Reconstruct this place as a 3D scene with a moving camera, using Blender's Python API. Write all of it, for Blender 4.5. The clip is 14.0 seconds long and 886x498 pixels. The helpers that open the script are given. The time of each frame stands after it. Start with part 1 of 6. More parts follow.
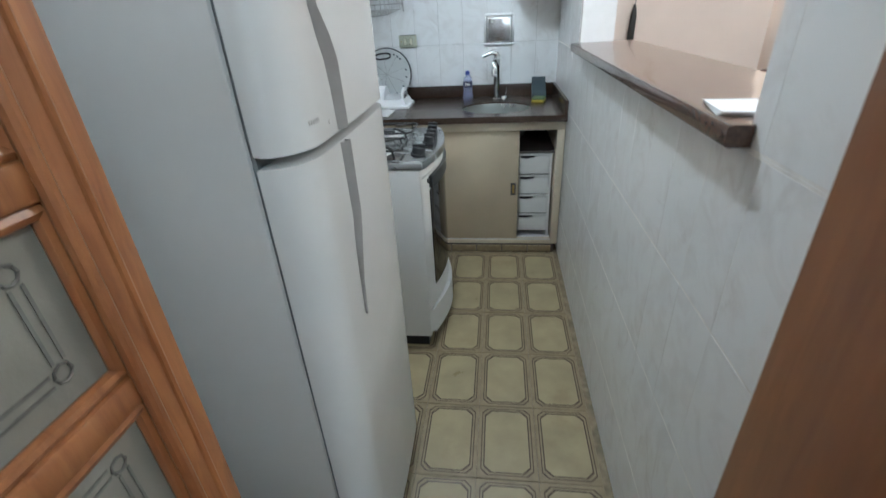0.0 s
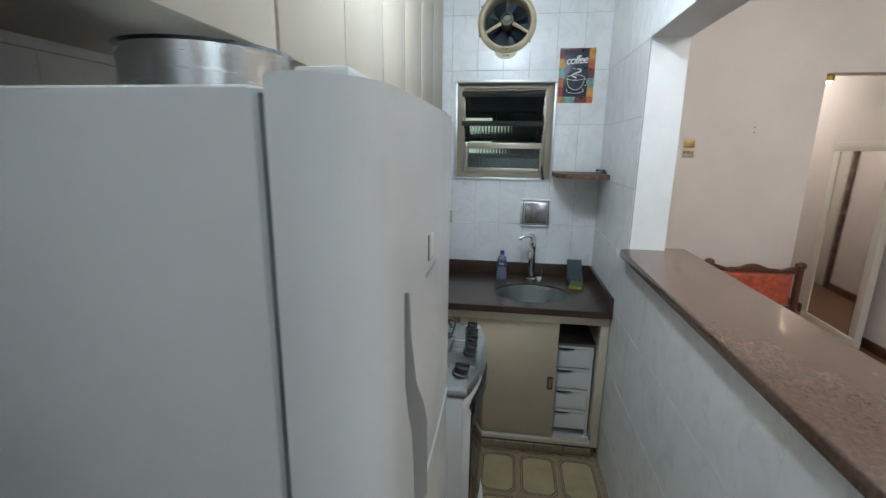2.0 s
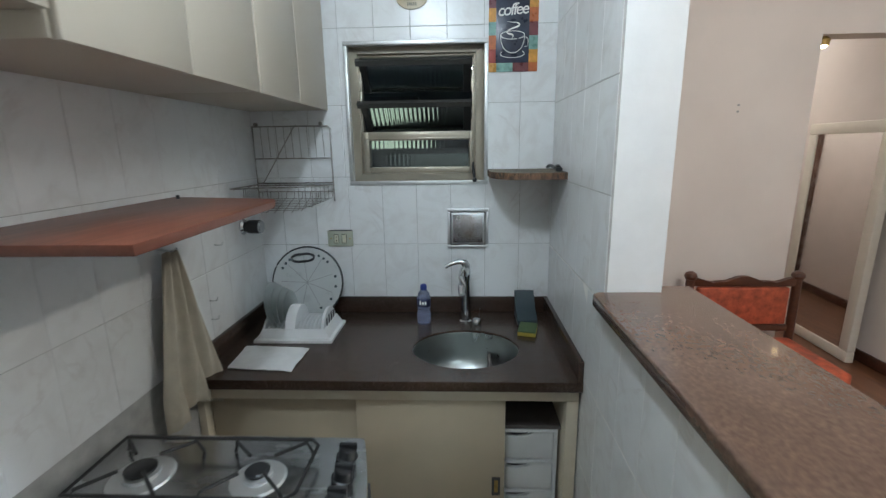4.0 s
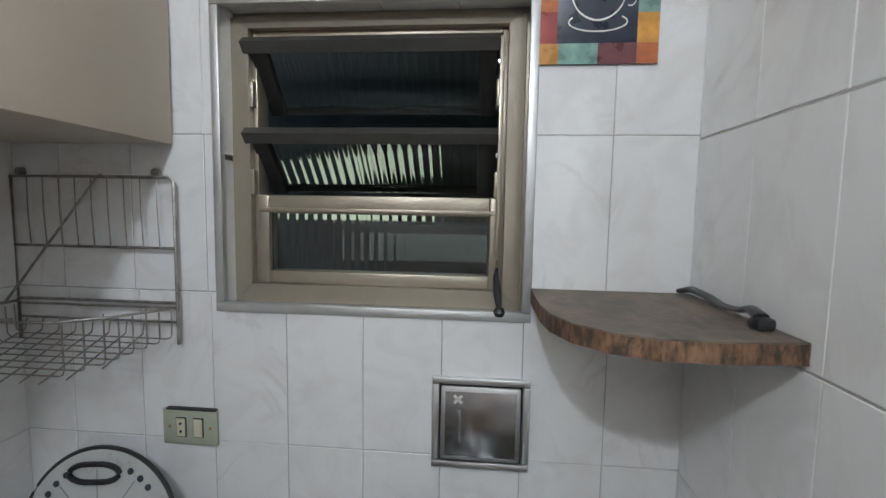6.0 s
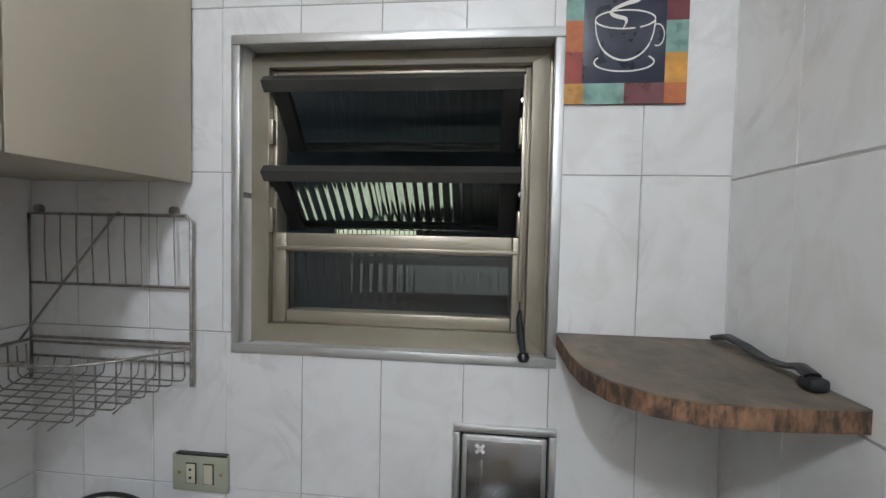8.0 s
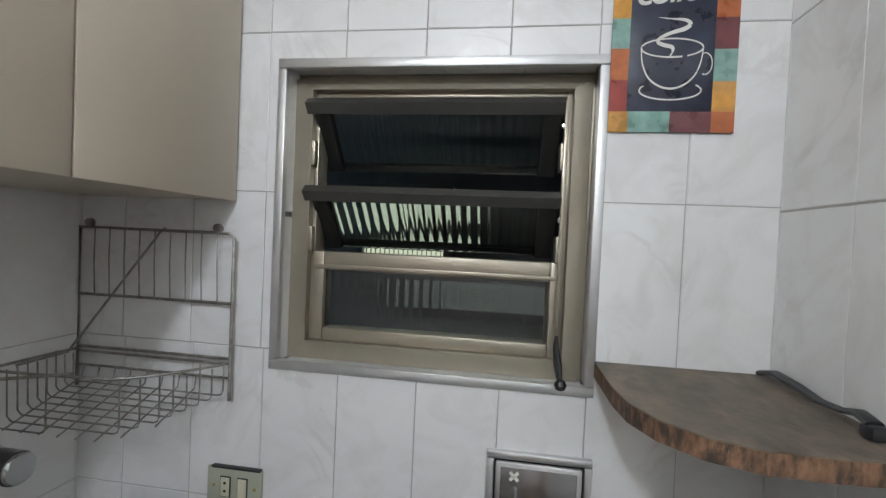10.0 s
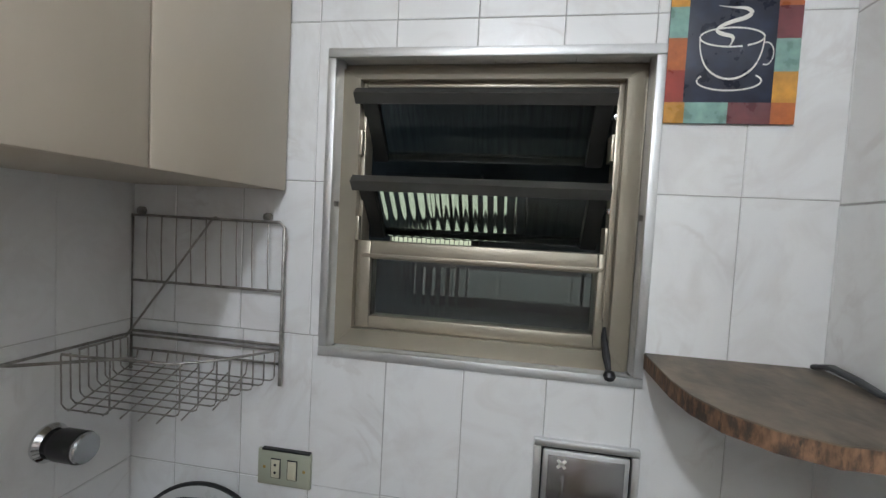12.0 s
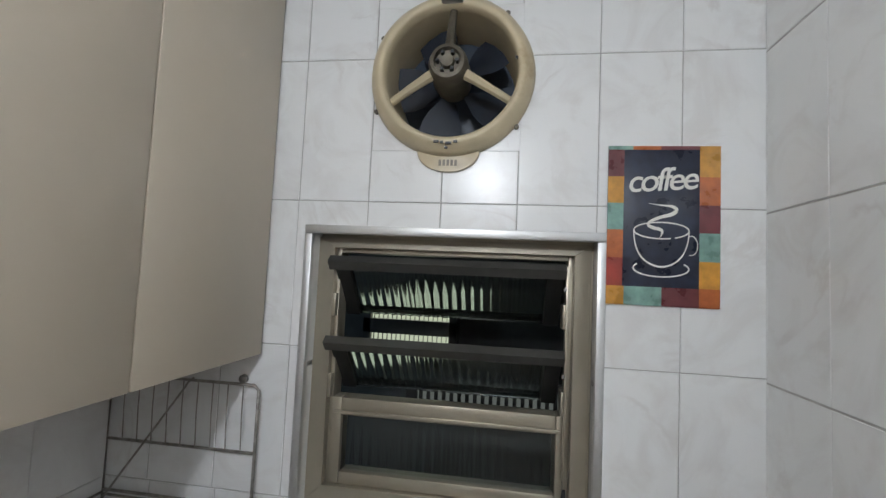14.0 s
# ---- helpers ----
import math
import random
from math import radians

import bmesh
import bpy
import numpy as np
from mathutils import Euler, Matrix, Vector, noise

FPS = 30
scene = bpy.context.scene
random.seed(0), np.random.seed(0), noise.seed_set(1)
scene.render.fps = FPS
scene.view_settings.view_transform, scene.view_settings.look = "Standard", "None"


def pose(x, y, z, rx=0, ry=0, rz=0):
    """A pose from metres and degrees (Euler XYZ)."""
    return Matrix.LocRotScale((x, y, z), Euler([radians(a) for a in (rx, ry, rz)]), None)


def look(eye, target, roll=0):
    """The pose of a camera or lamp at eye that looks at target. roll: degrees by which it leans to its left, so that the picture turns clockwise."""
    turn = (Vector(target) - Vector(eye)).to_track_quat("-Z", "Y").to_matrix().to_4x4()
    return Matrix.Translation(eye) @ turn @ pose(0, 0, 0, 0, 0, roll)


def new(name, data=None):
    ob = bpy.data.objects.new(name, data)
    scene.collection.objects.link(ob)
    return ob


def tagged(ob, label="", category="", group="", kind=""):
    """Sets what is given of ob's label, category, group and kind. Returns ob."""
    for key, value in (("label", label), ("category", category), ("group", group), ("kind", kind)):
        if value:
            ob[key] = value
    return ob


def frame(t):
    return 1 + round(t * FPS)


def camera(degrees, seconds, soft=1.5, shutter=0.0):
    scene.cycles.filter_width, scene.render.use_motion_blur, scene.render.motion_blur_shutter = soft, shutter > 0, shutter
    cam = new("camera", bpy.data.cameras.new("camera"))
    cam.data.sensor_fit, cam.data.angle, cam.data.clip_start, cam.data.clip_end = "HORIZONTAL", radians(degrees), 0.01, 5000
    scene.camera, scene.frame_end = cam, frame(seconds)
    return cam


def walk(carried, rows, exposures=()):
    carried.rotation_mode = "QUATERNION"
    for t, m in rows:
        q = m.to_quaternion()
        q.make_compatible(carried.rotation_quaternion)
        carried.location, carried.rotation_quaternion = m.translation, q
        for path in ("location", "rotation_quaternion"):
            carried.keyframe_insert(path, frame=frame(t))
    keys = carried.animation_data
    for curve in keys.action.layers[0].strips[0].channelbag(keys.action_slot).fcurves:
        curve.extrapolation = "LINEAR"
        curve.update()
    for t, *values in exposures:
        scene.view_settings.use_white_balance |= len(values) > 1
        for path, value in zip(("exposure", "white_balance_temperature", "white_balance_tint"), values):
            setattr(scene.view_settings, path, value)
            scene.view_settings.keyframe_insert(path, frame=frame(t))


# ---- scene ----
cam = camera(89.4, 14.0, 1.35, 0.3)
EXPOSURES = [(0.0, 0.66, 5800, 2), (0.5, 0.45, 5750, 1), (1.0, 0.20, 5750, 1), (2.0, 0.0, 5900, 2), (2.5, -0.08, 5930, 2), (5.0, 0.04, 6050, 2), (5.5, -0.02, 6250, 7), (6.0, 0.10, 6450, 10), (7.0, 0.10, 6500, 10), (9.0, 0.12, 6550, 10), (11.8, 0.13, 6550, 10), (12.8, 0.0, 6550, 10), (14.0, -0.13, 6550, 10)]
PATH = [
    (0, (-0.004, -0.185, 1.356), (-0.245, 1.563, 0.414), -3.2),
    (0.5, (-0.046, -0.134, 1.438), (-0.357, 1.691, 0.682), 0.9),
    (1, (-0.09, -0.094, 1.551), (-0.411, 1.807, 1.018), 2.7),
    (1.5, (-0.149, -0.02, 1.596), (-0.431, 1.908, 1.144), 3.8),
    (2, (-0.179, 0.098, 1.62), (-0.456, 2.028, 1.179), 0.8),
    (2.5, (-0.147, 0.311, 1.618), (-0.306, 2.253, 1.169), -0.4),
    (2.7, (-0.132, 0.381, 1.604), (-0.29, 2.319, 1.137), -0.1),
    (4.8, (-0.001, 1.436, 1.586), (-0.057, 3.4, 1.212), -1.3),
    (5, (-0.007, 1.573, 1.592), (-0.074, 3.544, 1.258), -1.0),
    (5.5, (-0.016, 1.913, 1.609), (-0.134, 3.895, 1.373), 0.3),
    (6, (-0.008, 2.116, 1.631), (-0.185, 4.1, 1.456), 1.0),
    (6.5, (-0.027, 2.137, 1.638), (-0.229, 4.121, 1.487), 2.0),
    (7, (-0.031, 2.137, 1.653), (-0.235, 4.122, 1.51), 2.2),
    (7.5, (-0.033, 2.135, 1.669), (-0.233, 4.121, 1.549), 1.7),
    (8, (-0.037, 2.139, 1.665), (-0.249, 4.126, 1.584), 1.2),
    (8.5, (-0.055, 2.137, 1.678), (-0.285, 4.123, 1.611), 0.7),
    (8.7, (-0.066, 2.129, 1.689), (-0.313, 4.113, 1.622), 0.8),
    (10.8, (-0.083, 2.135, 1.692), (-0.357, 4.116, 1.66), 3.4),
    (11, (-0.102, 2.135, 1.675), (-0.364, 4.117, 1.645), 3.4),
    (11.5, (-0.134, 2.124, 1.675), (-0.405, 4.104, 1.597), 3.2),
    (12, (-0.146, 2.116, 1.694), (-0.478, 4.085, 1.589), 3.0),
    (12.5, (-0.135, 2.087, 1.804), (-0.536, 4.047, 1.784), 4.6),
    (13, (-0.123, 2.064, 1.891), (-0.511, 4.026, 1.933), 3.7),
    (13.5, (-0.111, 2.067, 1.896), (-0.443, 4.037, 1.992), 4.1),
    (14, (-0.101, 2.054, 1.922), (-0.393, 4.028, 2.049), 2.6),
]
walk(cam, [(t, look(eye, target, roll)) for t, eye, target, roll in PATH], EXPOSURES)

# ---- light ----
world = bpy.data.worlds.new("night")
scene.world = world
world.use_nodes = True
world.node_tree.nodes["Background"].inputs[0].default_value = (0.14, 0.20, 0.27, 1)
world.node_tree.nodes["Background"].inputs[1].default_value = 1.6
KITCHEN_LAMP = (-0.23, 1.44, 2.455)
KITCHEN_POWER, LIVING_POWER, HALL_POWER, SPOT_POWER = 252.0, 280.0, 215.0, 25.0


# ---- materials ----
def shader(name):
    m = bpy.data.materials.new(name)
    m.use_nodes = True
    nt = m.node_tree
    return m, nt, nt.nodes["Principled BSDF"]


def node(nt, kind, **kw):
    n = nt.nodes.new(kind)
    for k, v in kw.items():
        n.inputs[k.replace("_", " ")].default_value = v
    return n


def coords(nt, scale=(1, 1, 1), per_object=False):
    tc = nt.nodes.new("ShaderNodeTexCoord")
    mp = nt.nodes.new("ShaderNodeMapping")
    mp.inputs["Scale"].default_value = scale
    nt.links.new(tc.outputs["Object"], mp.inputs["Vector"])
    if per_object:
        oi = nt.nodes.new("ShaderNodeObjectInfo")
        mul = nt.nodes.new("ShaderNodeMath")
        mul.operation, mul.inputs[1].default_value = "MULTIPLY", 37.0
        nt.links.new(oi.outputs["Random"], mul.inputs[0])
        nt.links.new(mul.outputs[0], mp.inputs["Location"])
    return mp


def ramp(nt, fac, stops):
    r = nt.nodes.new("ShaderNodeValToRGB")
    r.color_ramp.elements[0].position, r.color_ramp.elements[0].color = stops[0][0], (*stops[0][1], 1)
    r.color_ramp.elements[1].position, r.color_ramp.elements[1].color = stops[-1][0], (*stops[-1][1], 1)
    for p, c in stops[1:-1]:
        r.color_ramp.elements.new(p).color = (*c, 1)
    nt.links.new(fac, r.inputs[0])
    return r


def mix(nt, fac, a, b, mode="MIX"):
    m = nt.nodes.new("ShaderNodeMix")
    m.data_type, m.blend_type = "RGBA", mode
    for sock, v in ((m.inputs[0], fac), (m.inputs[6], a), (m.inputs[7], b)):
        if isinstance(v, (int, float)):
            sock.default_value = v
        elif isinstance(v, tuple):
            sock.default_value = (*v, 1)
        else:
            nt.links.new(v, sock)
    return m.outputs[2]


def noise_tex(nt, vec, scale, detail=3.0, rough=0.55, distort=0.0):
    n = node(nt, "ShaderNodeTexNoise", Scale=scale, Detail=detail, Roughness=rough, Distortion=distort)
    nt.links.new(vec.outputs[0], n.inputs["Vector"])
    return n.outputs["Fac"]


def bump(nt, bsdf, height, strength, dist=0.002):
    b = node(nt, "ShaderNodeBump", Strength=strength, Distance=dist)
    nt.links.new(height, b.inputs["Height"])
    nt.links.new(b.outputs[0], bsdf.inputs["Normal"])


def surface(name, colour, rough=0.4, metal=0.0, spread=0.06, scale=14.0, relief=0.05, relief_scale=180.0, per_object=False, coat=0.0, stretch=(1, 1, 1), dirt=None, dirt_at=(0.62, 0.8)):
    """A plain coat of paint, plastic or metal with soft unevenness at two scales."""
    m, nt, b = shader(name)
    v = coords(nt, stretch, per_object)
    low = noise_tex(nt, v, scale, 4)
    fine = noise_tex(nt, v, relief_scale, 2)
    dark = tuple(c * (1 - spread) for c in colour)
    light = tuple(min(1, c * (1 + spread * 0.6)) for c in colour)
    out = ramp(nt, low, [(0.3, dark), (0.7, light)]).outputs[0]
    if dirt:
        spots = ramp(nt, noise_tex(nt, v, scale * 0.6, 6, 0.65), [(dirt_at[0], (0, 0, 0)), (dirt_at[1], (1, 1, 1))]).outputs[0]
        out = mix(nt, spots, out, dirt)
    nt.links.new(out, b.inputs["Base Color"])
    rr = ramp(nt, low, [(0.3, (max(0.02, rough - 0.05),) * 3), (0.75, (min(1, rough + 0.07),) * 3)])
    nt.links.new(rr.outputs[0], b.inputs["Roughness"])
    b.inputs["Metallic"].default_value = metal
    b.inputs["Coat Weight"].default_value = coat
    if relief:
        bump(nt, b, fine, relief)
    return m


def tile_material(name, base, vein, rough=0.26, smudge=None):
    m, nt, b = shader(name)
    v = coords(nt, (1, 1, 1), True)
    cloud = ramp(nt, noise_tex(nt, v, 7.0, 5, 0.6, 1.4), [(0.47, base), (0.66, tuple(0.55 * a + 0.45 * c for a, c in zip(base, vein)))])
    band = noise_tex(nt, v, 3.2, 5, 0.55, 1.6)
    line = ramp(nt, band, [(0.47, (0, 0, 0)), (0.50, (0.62, 0.62, 0.62)), (0.535, (0, 0, 0))])
    patch = ramp(nt, noise_tex(nt, v, 5.0, 2), [(0.50, (0, 0, 0)), (0.62, (1, 1, 1))]).outputs[0]
    short = nt.nodes.new("ShaderNodeMath")
    short.operation = "MULTIPLY"
    nt.links.new(line.outputs[0], short.inputs[0])
    nt.links.new(patch, short.inputs[1])
    out = mix(nt, short.outputs[0], cloud.outputs[0], vein)
    if smudge:
        spots = ramp(nt, noise_tex(nt, coords(nt, (1, 0.6, 1)), 8.0, 7, 0.62), [(0.64, (0, 0, 0)), (0.74, (0.6, 0.6, 0.6))])
        out = mix(nt, spots.outputs[0], out, smudge)
    nt.links.new(out, b.inputs["Base Color"])
    b.inputs["Roughness"].default_value = rough
    bump(nt, b, noise_tex(nt, v, 24.0, 2), 0.06, 0.002)
    return m


def wood(name, dark, light, rough=0.35, along="Z", scale=9.0, coat=0.2):
    m, nt, b = shader(name)
    st = {"X": (0.12, 1, 1), "Y": (1, 0.12, 1), "Z": (1, 1, 0.12)}[along]
    v = coords(nt, st, True)
    grain = noise_tex(nt, v, scale * 6, 6, 0.6, 0.6)
    band = noise_tex(nt, v, scale, 3, 0.5, 1.2)
    c = ramp(nt, grain, [(0.3, dark), (0.7, light)]).outputs[0]
    c = mix(nt, ramp(nt, band, [(0.35, (0, 0, 0)), (0.75, (0.5, 0.5, 0.5))]).outputs[0], c, dark)
    nt.links.new(c, b.inputs["Base Color"])
    b.inputs["Roughness"].default_value = rough
    b.inputs["Coat Weight"].default_value = coat
    b.inputs["Coat Roughness"].default_value = 0.25
    bump(nt, b, grain, 0.15, 0.001)
    return m


def granite(name, a, b_, c, rough, scale, coat=0.3, stretch=(1, 1, 1)):
    m, nt, b = shader(name)
    v = coords(nt, stretch)
    speck = ramp(nt, noise_tex(nt, v, scale * 3.2, 3, 0.7), [(0.35, a), (0.52, b_), (0.7, c)]).outputs[0]
    flow = ramp(nt, noise_tex(nt, v, scale * 0.35, 5, 0.6, 1.0), [(0.35, (0.0, 0.0, 0.0)), (0.7, (0.55, 0.55, 0.55))]).outputs[0]
    nt.links.new(mix(nt, flow, speck, a), b.inputs["Base Color"])
    b.inputs["Roughness"].default_value = rough
    b.inputs["Coat Weight"].default_value = coat
    b.inputs["Coat Roughness"].default_value = 0.06
    bump(nt, b, noise_tex(nt, v, scale * 6, 2), 0.004, 0.001)
    return m


def glass(name, tint, rough=0.02, ior=1.5):
    m, nt, b = shader(name)
    v = coords(nt)
    b.inputs["Base Color"].default_value = (*tint, 1)
    b.inputs["Transmission Weight"].default_value = 1.0
    b.inputs["IOR"].default_value = ior
    rr = ramp(nt, noise_tex(nt, v, 20.0, 3), [(0.3, (rough,) * 3), (0.8, (rough + 0.06,) * 3)])
    nt.links.new(rr.outputs[0], b.inputs["Roughness"])
    return m


def glow(name, colour, strength):
    m, nt, b = shader(name)
    nt.nodes.remove(b)
    e = nt.nodes.new("ShaderNodeEmission")
    e.inputs[0].default_value, e.inputs[1].default_value = (*colour, 1), strength
    nt.links.new(e.outputs[0], nt.nodes["Material Output"].inputs[0])
    return m


TILE_STAINED = tile_material("stained_marbled_tile", (0.77, 0.775, 0.77), (0.64, 0.625, 0.61), 0.3, (0.30, 0.27, 0.24))
TILE = tile_material("white_marbled_tile", (0.785, 0.795, 0.795), (0.645, 0.63, 0.618))
GROUT = surface("grey_grout", (0.42, 0.415, 0.40), 0.85, spread=0.25, relief=0.3)
FLOOR_TILE = surface("ochre_floor_tile", (0.365, 0.297, 0.170), 0.32, spread=0.16, scale=9, relief=0.06, per_object=True, dirt=(0.28, 0.21, 0.11), dirt_at=(0.58, 0.85))
FLOOR_EDGE = surface("tan_floor_tile_border", (0.27, 0.21, 0.122), 0.36, spread=0.2, scale=30, per_object=True, dirt=(0.2, 0.15, 0.09))
FLOOR_LINE = surface("brown_floor_tile_line", (0.085, 0.052, 0.026), 0.4, spread=0.3, scale=60)
WHITE_GROUT = surface("white_grout", (0.72, 0.71, 0.68), 0.85, spread=0.2, relief=0.3)
FLOOR_GROUT = surface("brown_floor_grout", (0.26, 0.21, 0.14), 0.9, spread=0.35, scale=30, relief=0.3)
PLASTER = surface("white_plaster", (0.80, 0.80, 0.80), 0.75, spread=0.04, relief=0.18, relief_scale=90)
PINK = surface("rosy_cream_plaster", (0.74, 0.675, 0.635), 0.7, spread=0.05, scale=3, relief=0.15, relief_scale=80)
ENAMEL = surface("white_enamel", (0.74, 0.745, 0.74), 0.46, spread=0.02, scale=5, relief=0.05, relief_scale=420)
FRIDGE_WHITE = surface("fridge_white_lacquer", (0.668, 0.672, 0.666), 0.20, spread=0.02, scale=4, relief=0.05, relief_scale=420)
FRIDGE_WHITE.node_tree.nodes["Principled BSDF"].inputs["Specular IOR Level"].default_value = 0.3
ENAMEL_GREY = surface("pale_grey_enamel", (0.565, 0.56, 0.55), 0.42, spread=0.03, scale=5, relief=0.06, relief_scale=500)
IVORY_BADGE = surface("pale_cream_badge", (0.63, 0.615, 0.56), 0.4, spread=0.03, relief=0.02)
RUBBER = surface("dark_grey_gasket", (0.17, 0.19, 0.20), 0.6, spread=0.2)
GRIP = surface("grey_plastic_and_grip_shade", (0.33, 0.33, 0.33), 0.4, spread=0.1)
CREAM = surface("cream_laminate", (0.535, 0.47, 0.375), 0.42, spread=0.04, scale=4, relief=0.05, relief_scale=240, dirt=(0.50, 0.44, 0.35), dirt_at=(0.66, 0.95))
BEIGE = surface("beige_laminate", (0.47, 0.395, 0.285), 0.45, spread=0.06, scale=5, relief=0.06, dirt=(0.36, 0.29, 0.2), dirt_at=(0.64, 0.95))
BEIGE_LIGHT = surface("light_beige_paint", (0.60, 0.53, 0.41), 0.5, spread=0.06, scale=12, dirt=(0.4, 0.33, 0.22), dirt_at=(0.66, 0.9))
WHITE_PAINT = surface("white_drawer_paint", (0.72, 0.72, 0.71), 0.4, spread=0.04, scale=12, dirt=(0.45, 0.42, 0.36), dirt_at=(0.68, 0.92))
DARK_INSIDE = surface("dark_board_and_cavity_shade", (0.10, 0.085, 0.08), 0.7, spread=0.2)
COUNTER = granite("dark_brown_granite", (0.030, 0.0175, 0.012), (0.052, 0.032, 0.023), (0.10, 0.066, 0.05), 0.27, 70.0, 0.12)
BAR = granite("brown_polished_stone", (0.086, 0.049, 0.034), (0.120, 0.071, 0.050), (0.158, 0.099, 0.071), 0.20, 36.0, 0.3, (1, 0.8, 1))
DOOR_WOOD = wood("orange_varnished_wood", (0.175, 0.057, 0.018), (0.35, 0.140, 0.049), 0.38)
JAMB_WOOD = wood("brown_varnished_wood", (0.19, 0.072, 0.025), (0.31, 0.125, 0.046), 0.38)
RED_WOOD = wood("red_brown_board", (0.12, 0.038, 0.022), (0.20, 0.066, 0.038), 0.4, "Y")
DARK_WOOD = wood("dark_carved_wood", (0.055, 0.018, 0.009), (0.12, 0.042, 0.02), 0.3, "X")
WORN_WOOD = surface("worn_grey_wood", (0.175, 0.140, 0.105), 0.58, spread=0.6, scale=16, relief=0.5, relief_scale=120, stretch=(1, 0.6, 1), dirt=(0.062, 0.052, 0.044), dirt_at=(0.48, 0.72))
BARK = surface("rough_reddish_edge", (0.190, 0.105, 0.060), 0.7, spread=0.7, scale=110, relief=1.0, relief_scale=110, stretch=(1, 1, 0.4), dirt=(0.045, 0.03, 0.022), dirt_at=(0.47, 0.60))
PARQUET = wood("brown_parquet", (0.13, 0.055, 0.028), (0.24, 0.11, 0.055), 0.3, "Y", 4.0)
RED_CLOTH = surface("rust_red_upholstery", (0.42, 0.085, 0.038), 0.55, spread=0.5, scale=22, relief=0.4, relief_scale=260)
CHROME = surface("chrome", (0.68, 0.69, 0.70), 0.10, 1.0, spread=0.05, relief=0)
STEEL = surface("brushed_steel", (0.47, 0.48, 0.49), 0.25, 1.0, spread=0.03, scale=5, relief=0.02, relief_scale=300, stretch=(1, 3, 1))
BOX_STEEL = surface("bright_satin_steel", (0.74, 0.745, 0.75), 0.38, 1.0, spread=0.04, scale=20, relief=0.02)
POLISHED_STEEL = surface("polished_dark_steel", (0.50, 0.495, 0.51), 0.24, 1.0, spread=0.06, scale=8, relief=0.01)
SINK_STEEL = surface("satin_sink_steel", (0.52, 0.55, 0.54), 0.30, 1.0, spread=0.04, scale=6, relief=0.0)
ALU = surface("brushed_aluminium", (0.64, 0.65, 0.65), 0.42, 0.8, spread=0.08, scale=20, relief=0.08)
ALU_POT = surface("spun_aluminium", (0.68, 0.70, 0.70), 0.24, 1.0, spread=0.12, scale=10, relief=0.1, stretch=(1, 1, 8))
CHAMPAGNE = surface("champagne_anodised_aluminium", (0.41, 0.37, 0.295), 0.36, 0.6, spread=0.05, scale=20, relief=0.05)
BRONZE = surface("dark_bronze_aluminium", (0.085, 0.083, 0.077), 0.42, 0.35, spread=0.15, scale=20, relief=0.05)
LOUVRE_BLACK = surface("black_louvre_frame", (0.024, 0.024, 0.022), 0.45, 0.2, spread=0.2, scale=20, relief=0.05)
BLACK = surface("black_plastic", (0.02, 0.021, 0.023), 0.35, spread=0.2, relief=0.05)
BLACK_IRON = surface("black_enamelled_wire", (0.018, 0.018, 0.018), 0.45, spread=0.3, relief=0.1)
OVEN_GLASS = surface("black_oven_glass", (0.012, 0.012, 0.014), 0.06, spread=0.1, relief=0)
WIRE = surface("dull_rusty_wire", (0.35, 0.335, 0.31), 0.45, 0.85, spread=0.4, scale=70, relief=0.3, dirt=(0.12, 0.06, 0.03))
WHITE_PLASTIC = surface("white_plastic", (0.76, 0.765, 0.765), 0.35, spread=0.03, relief=0.04)
BOARD_WHITE = surface("frosted_white_board", (0.52, 0.535, 0.53), 0.3, spread=0.05, relief=0.05)
FAN_CREAM = surface("yellowed_cream_plastic", (0.56, 0.475, 0.32), 0.4, spread=0.12, scale=14, relief=0.08, dirt=(0.30, 0.2, 0.09), dirt_at=(0.6, 0.82))
FAN_GREY = surface("greasy_grey_metal", (0.13, 0.115, 0.088), 0.45, 0.4, spread=0.35, scale=40, relief=0.2, dirt=(0.1, 0.06, 0.03))
FAN_SHUTTER = surface("glossy_dark_blue_plastic", (0.035, 0.052, 0.080), 0.5, spread=0.2, scale=14, relief=0.02)
FAN_BLADE = surface("dusty_blue_grey_blade", (0.013, 0.019, 0.031), 0.45, 0.0, spread=0.3, scale=20)
SHAFT = surface("dark_shaft_render", (0.15, 0.155, 0.15), 0.9, spread=0.4, scale=4, relief=0.4)
PLATE = surface("grey_green_switch_plastic", (0.40, 0.42, 0.33), 0.4, spread=0.06, relief=0.04)
IVORY = surface("ivory_switch_plastic", (0.62, 0.60, 0.46), 0.4, spread=0.06)
CLOTH = surface("beige_towel_cloth", (0.44, 0.40, 0.32), 0.95, spread=0.12, scale=18, relief=0.7, relief_scale=420)
PAPER = surface("white_paper", (0.76, 0.78, 0.80), 0.7, spread=0.03, relief=0.1)
NAPKIN = surface("white_wiping_cloth", (0.62, 0.63, 0.63), 0.95, spread=0.08, scale=25, relief=0.7, relief_scale=350)
SLATE = surface("slate_blue_plastic", (0.032, 0.050, 0.060), 0.6, spread=0.15)
SPONGE_Y = surface("yellow_sponge_foam", (0.36, 0.29, 0.04), 0.95, spread=0.2, scale=60, relief=0.9, relief_scale=500)
SPONGE_G = surface("green_scouring_pad", (0.085, 0.13, 0.055), 0.95, spread=0.4, scale=120, relief=0.9, relief_scale=600)
BLUE_CAP = surface("blue_cap_plastic", (0.02, 0.04, 0.22), 0.35, spread=0.1)
LABEL_DARK = surface("dark_blue_label", (0.02, 0.025, 0.075), 0.4, spread=0.2)
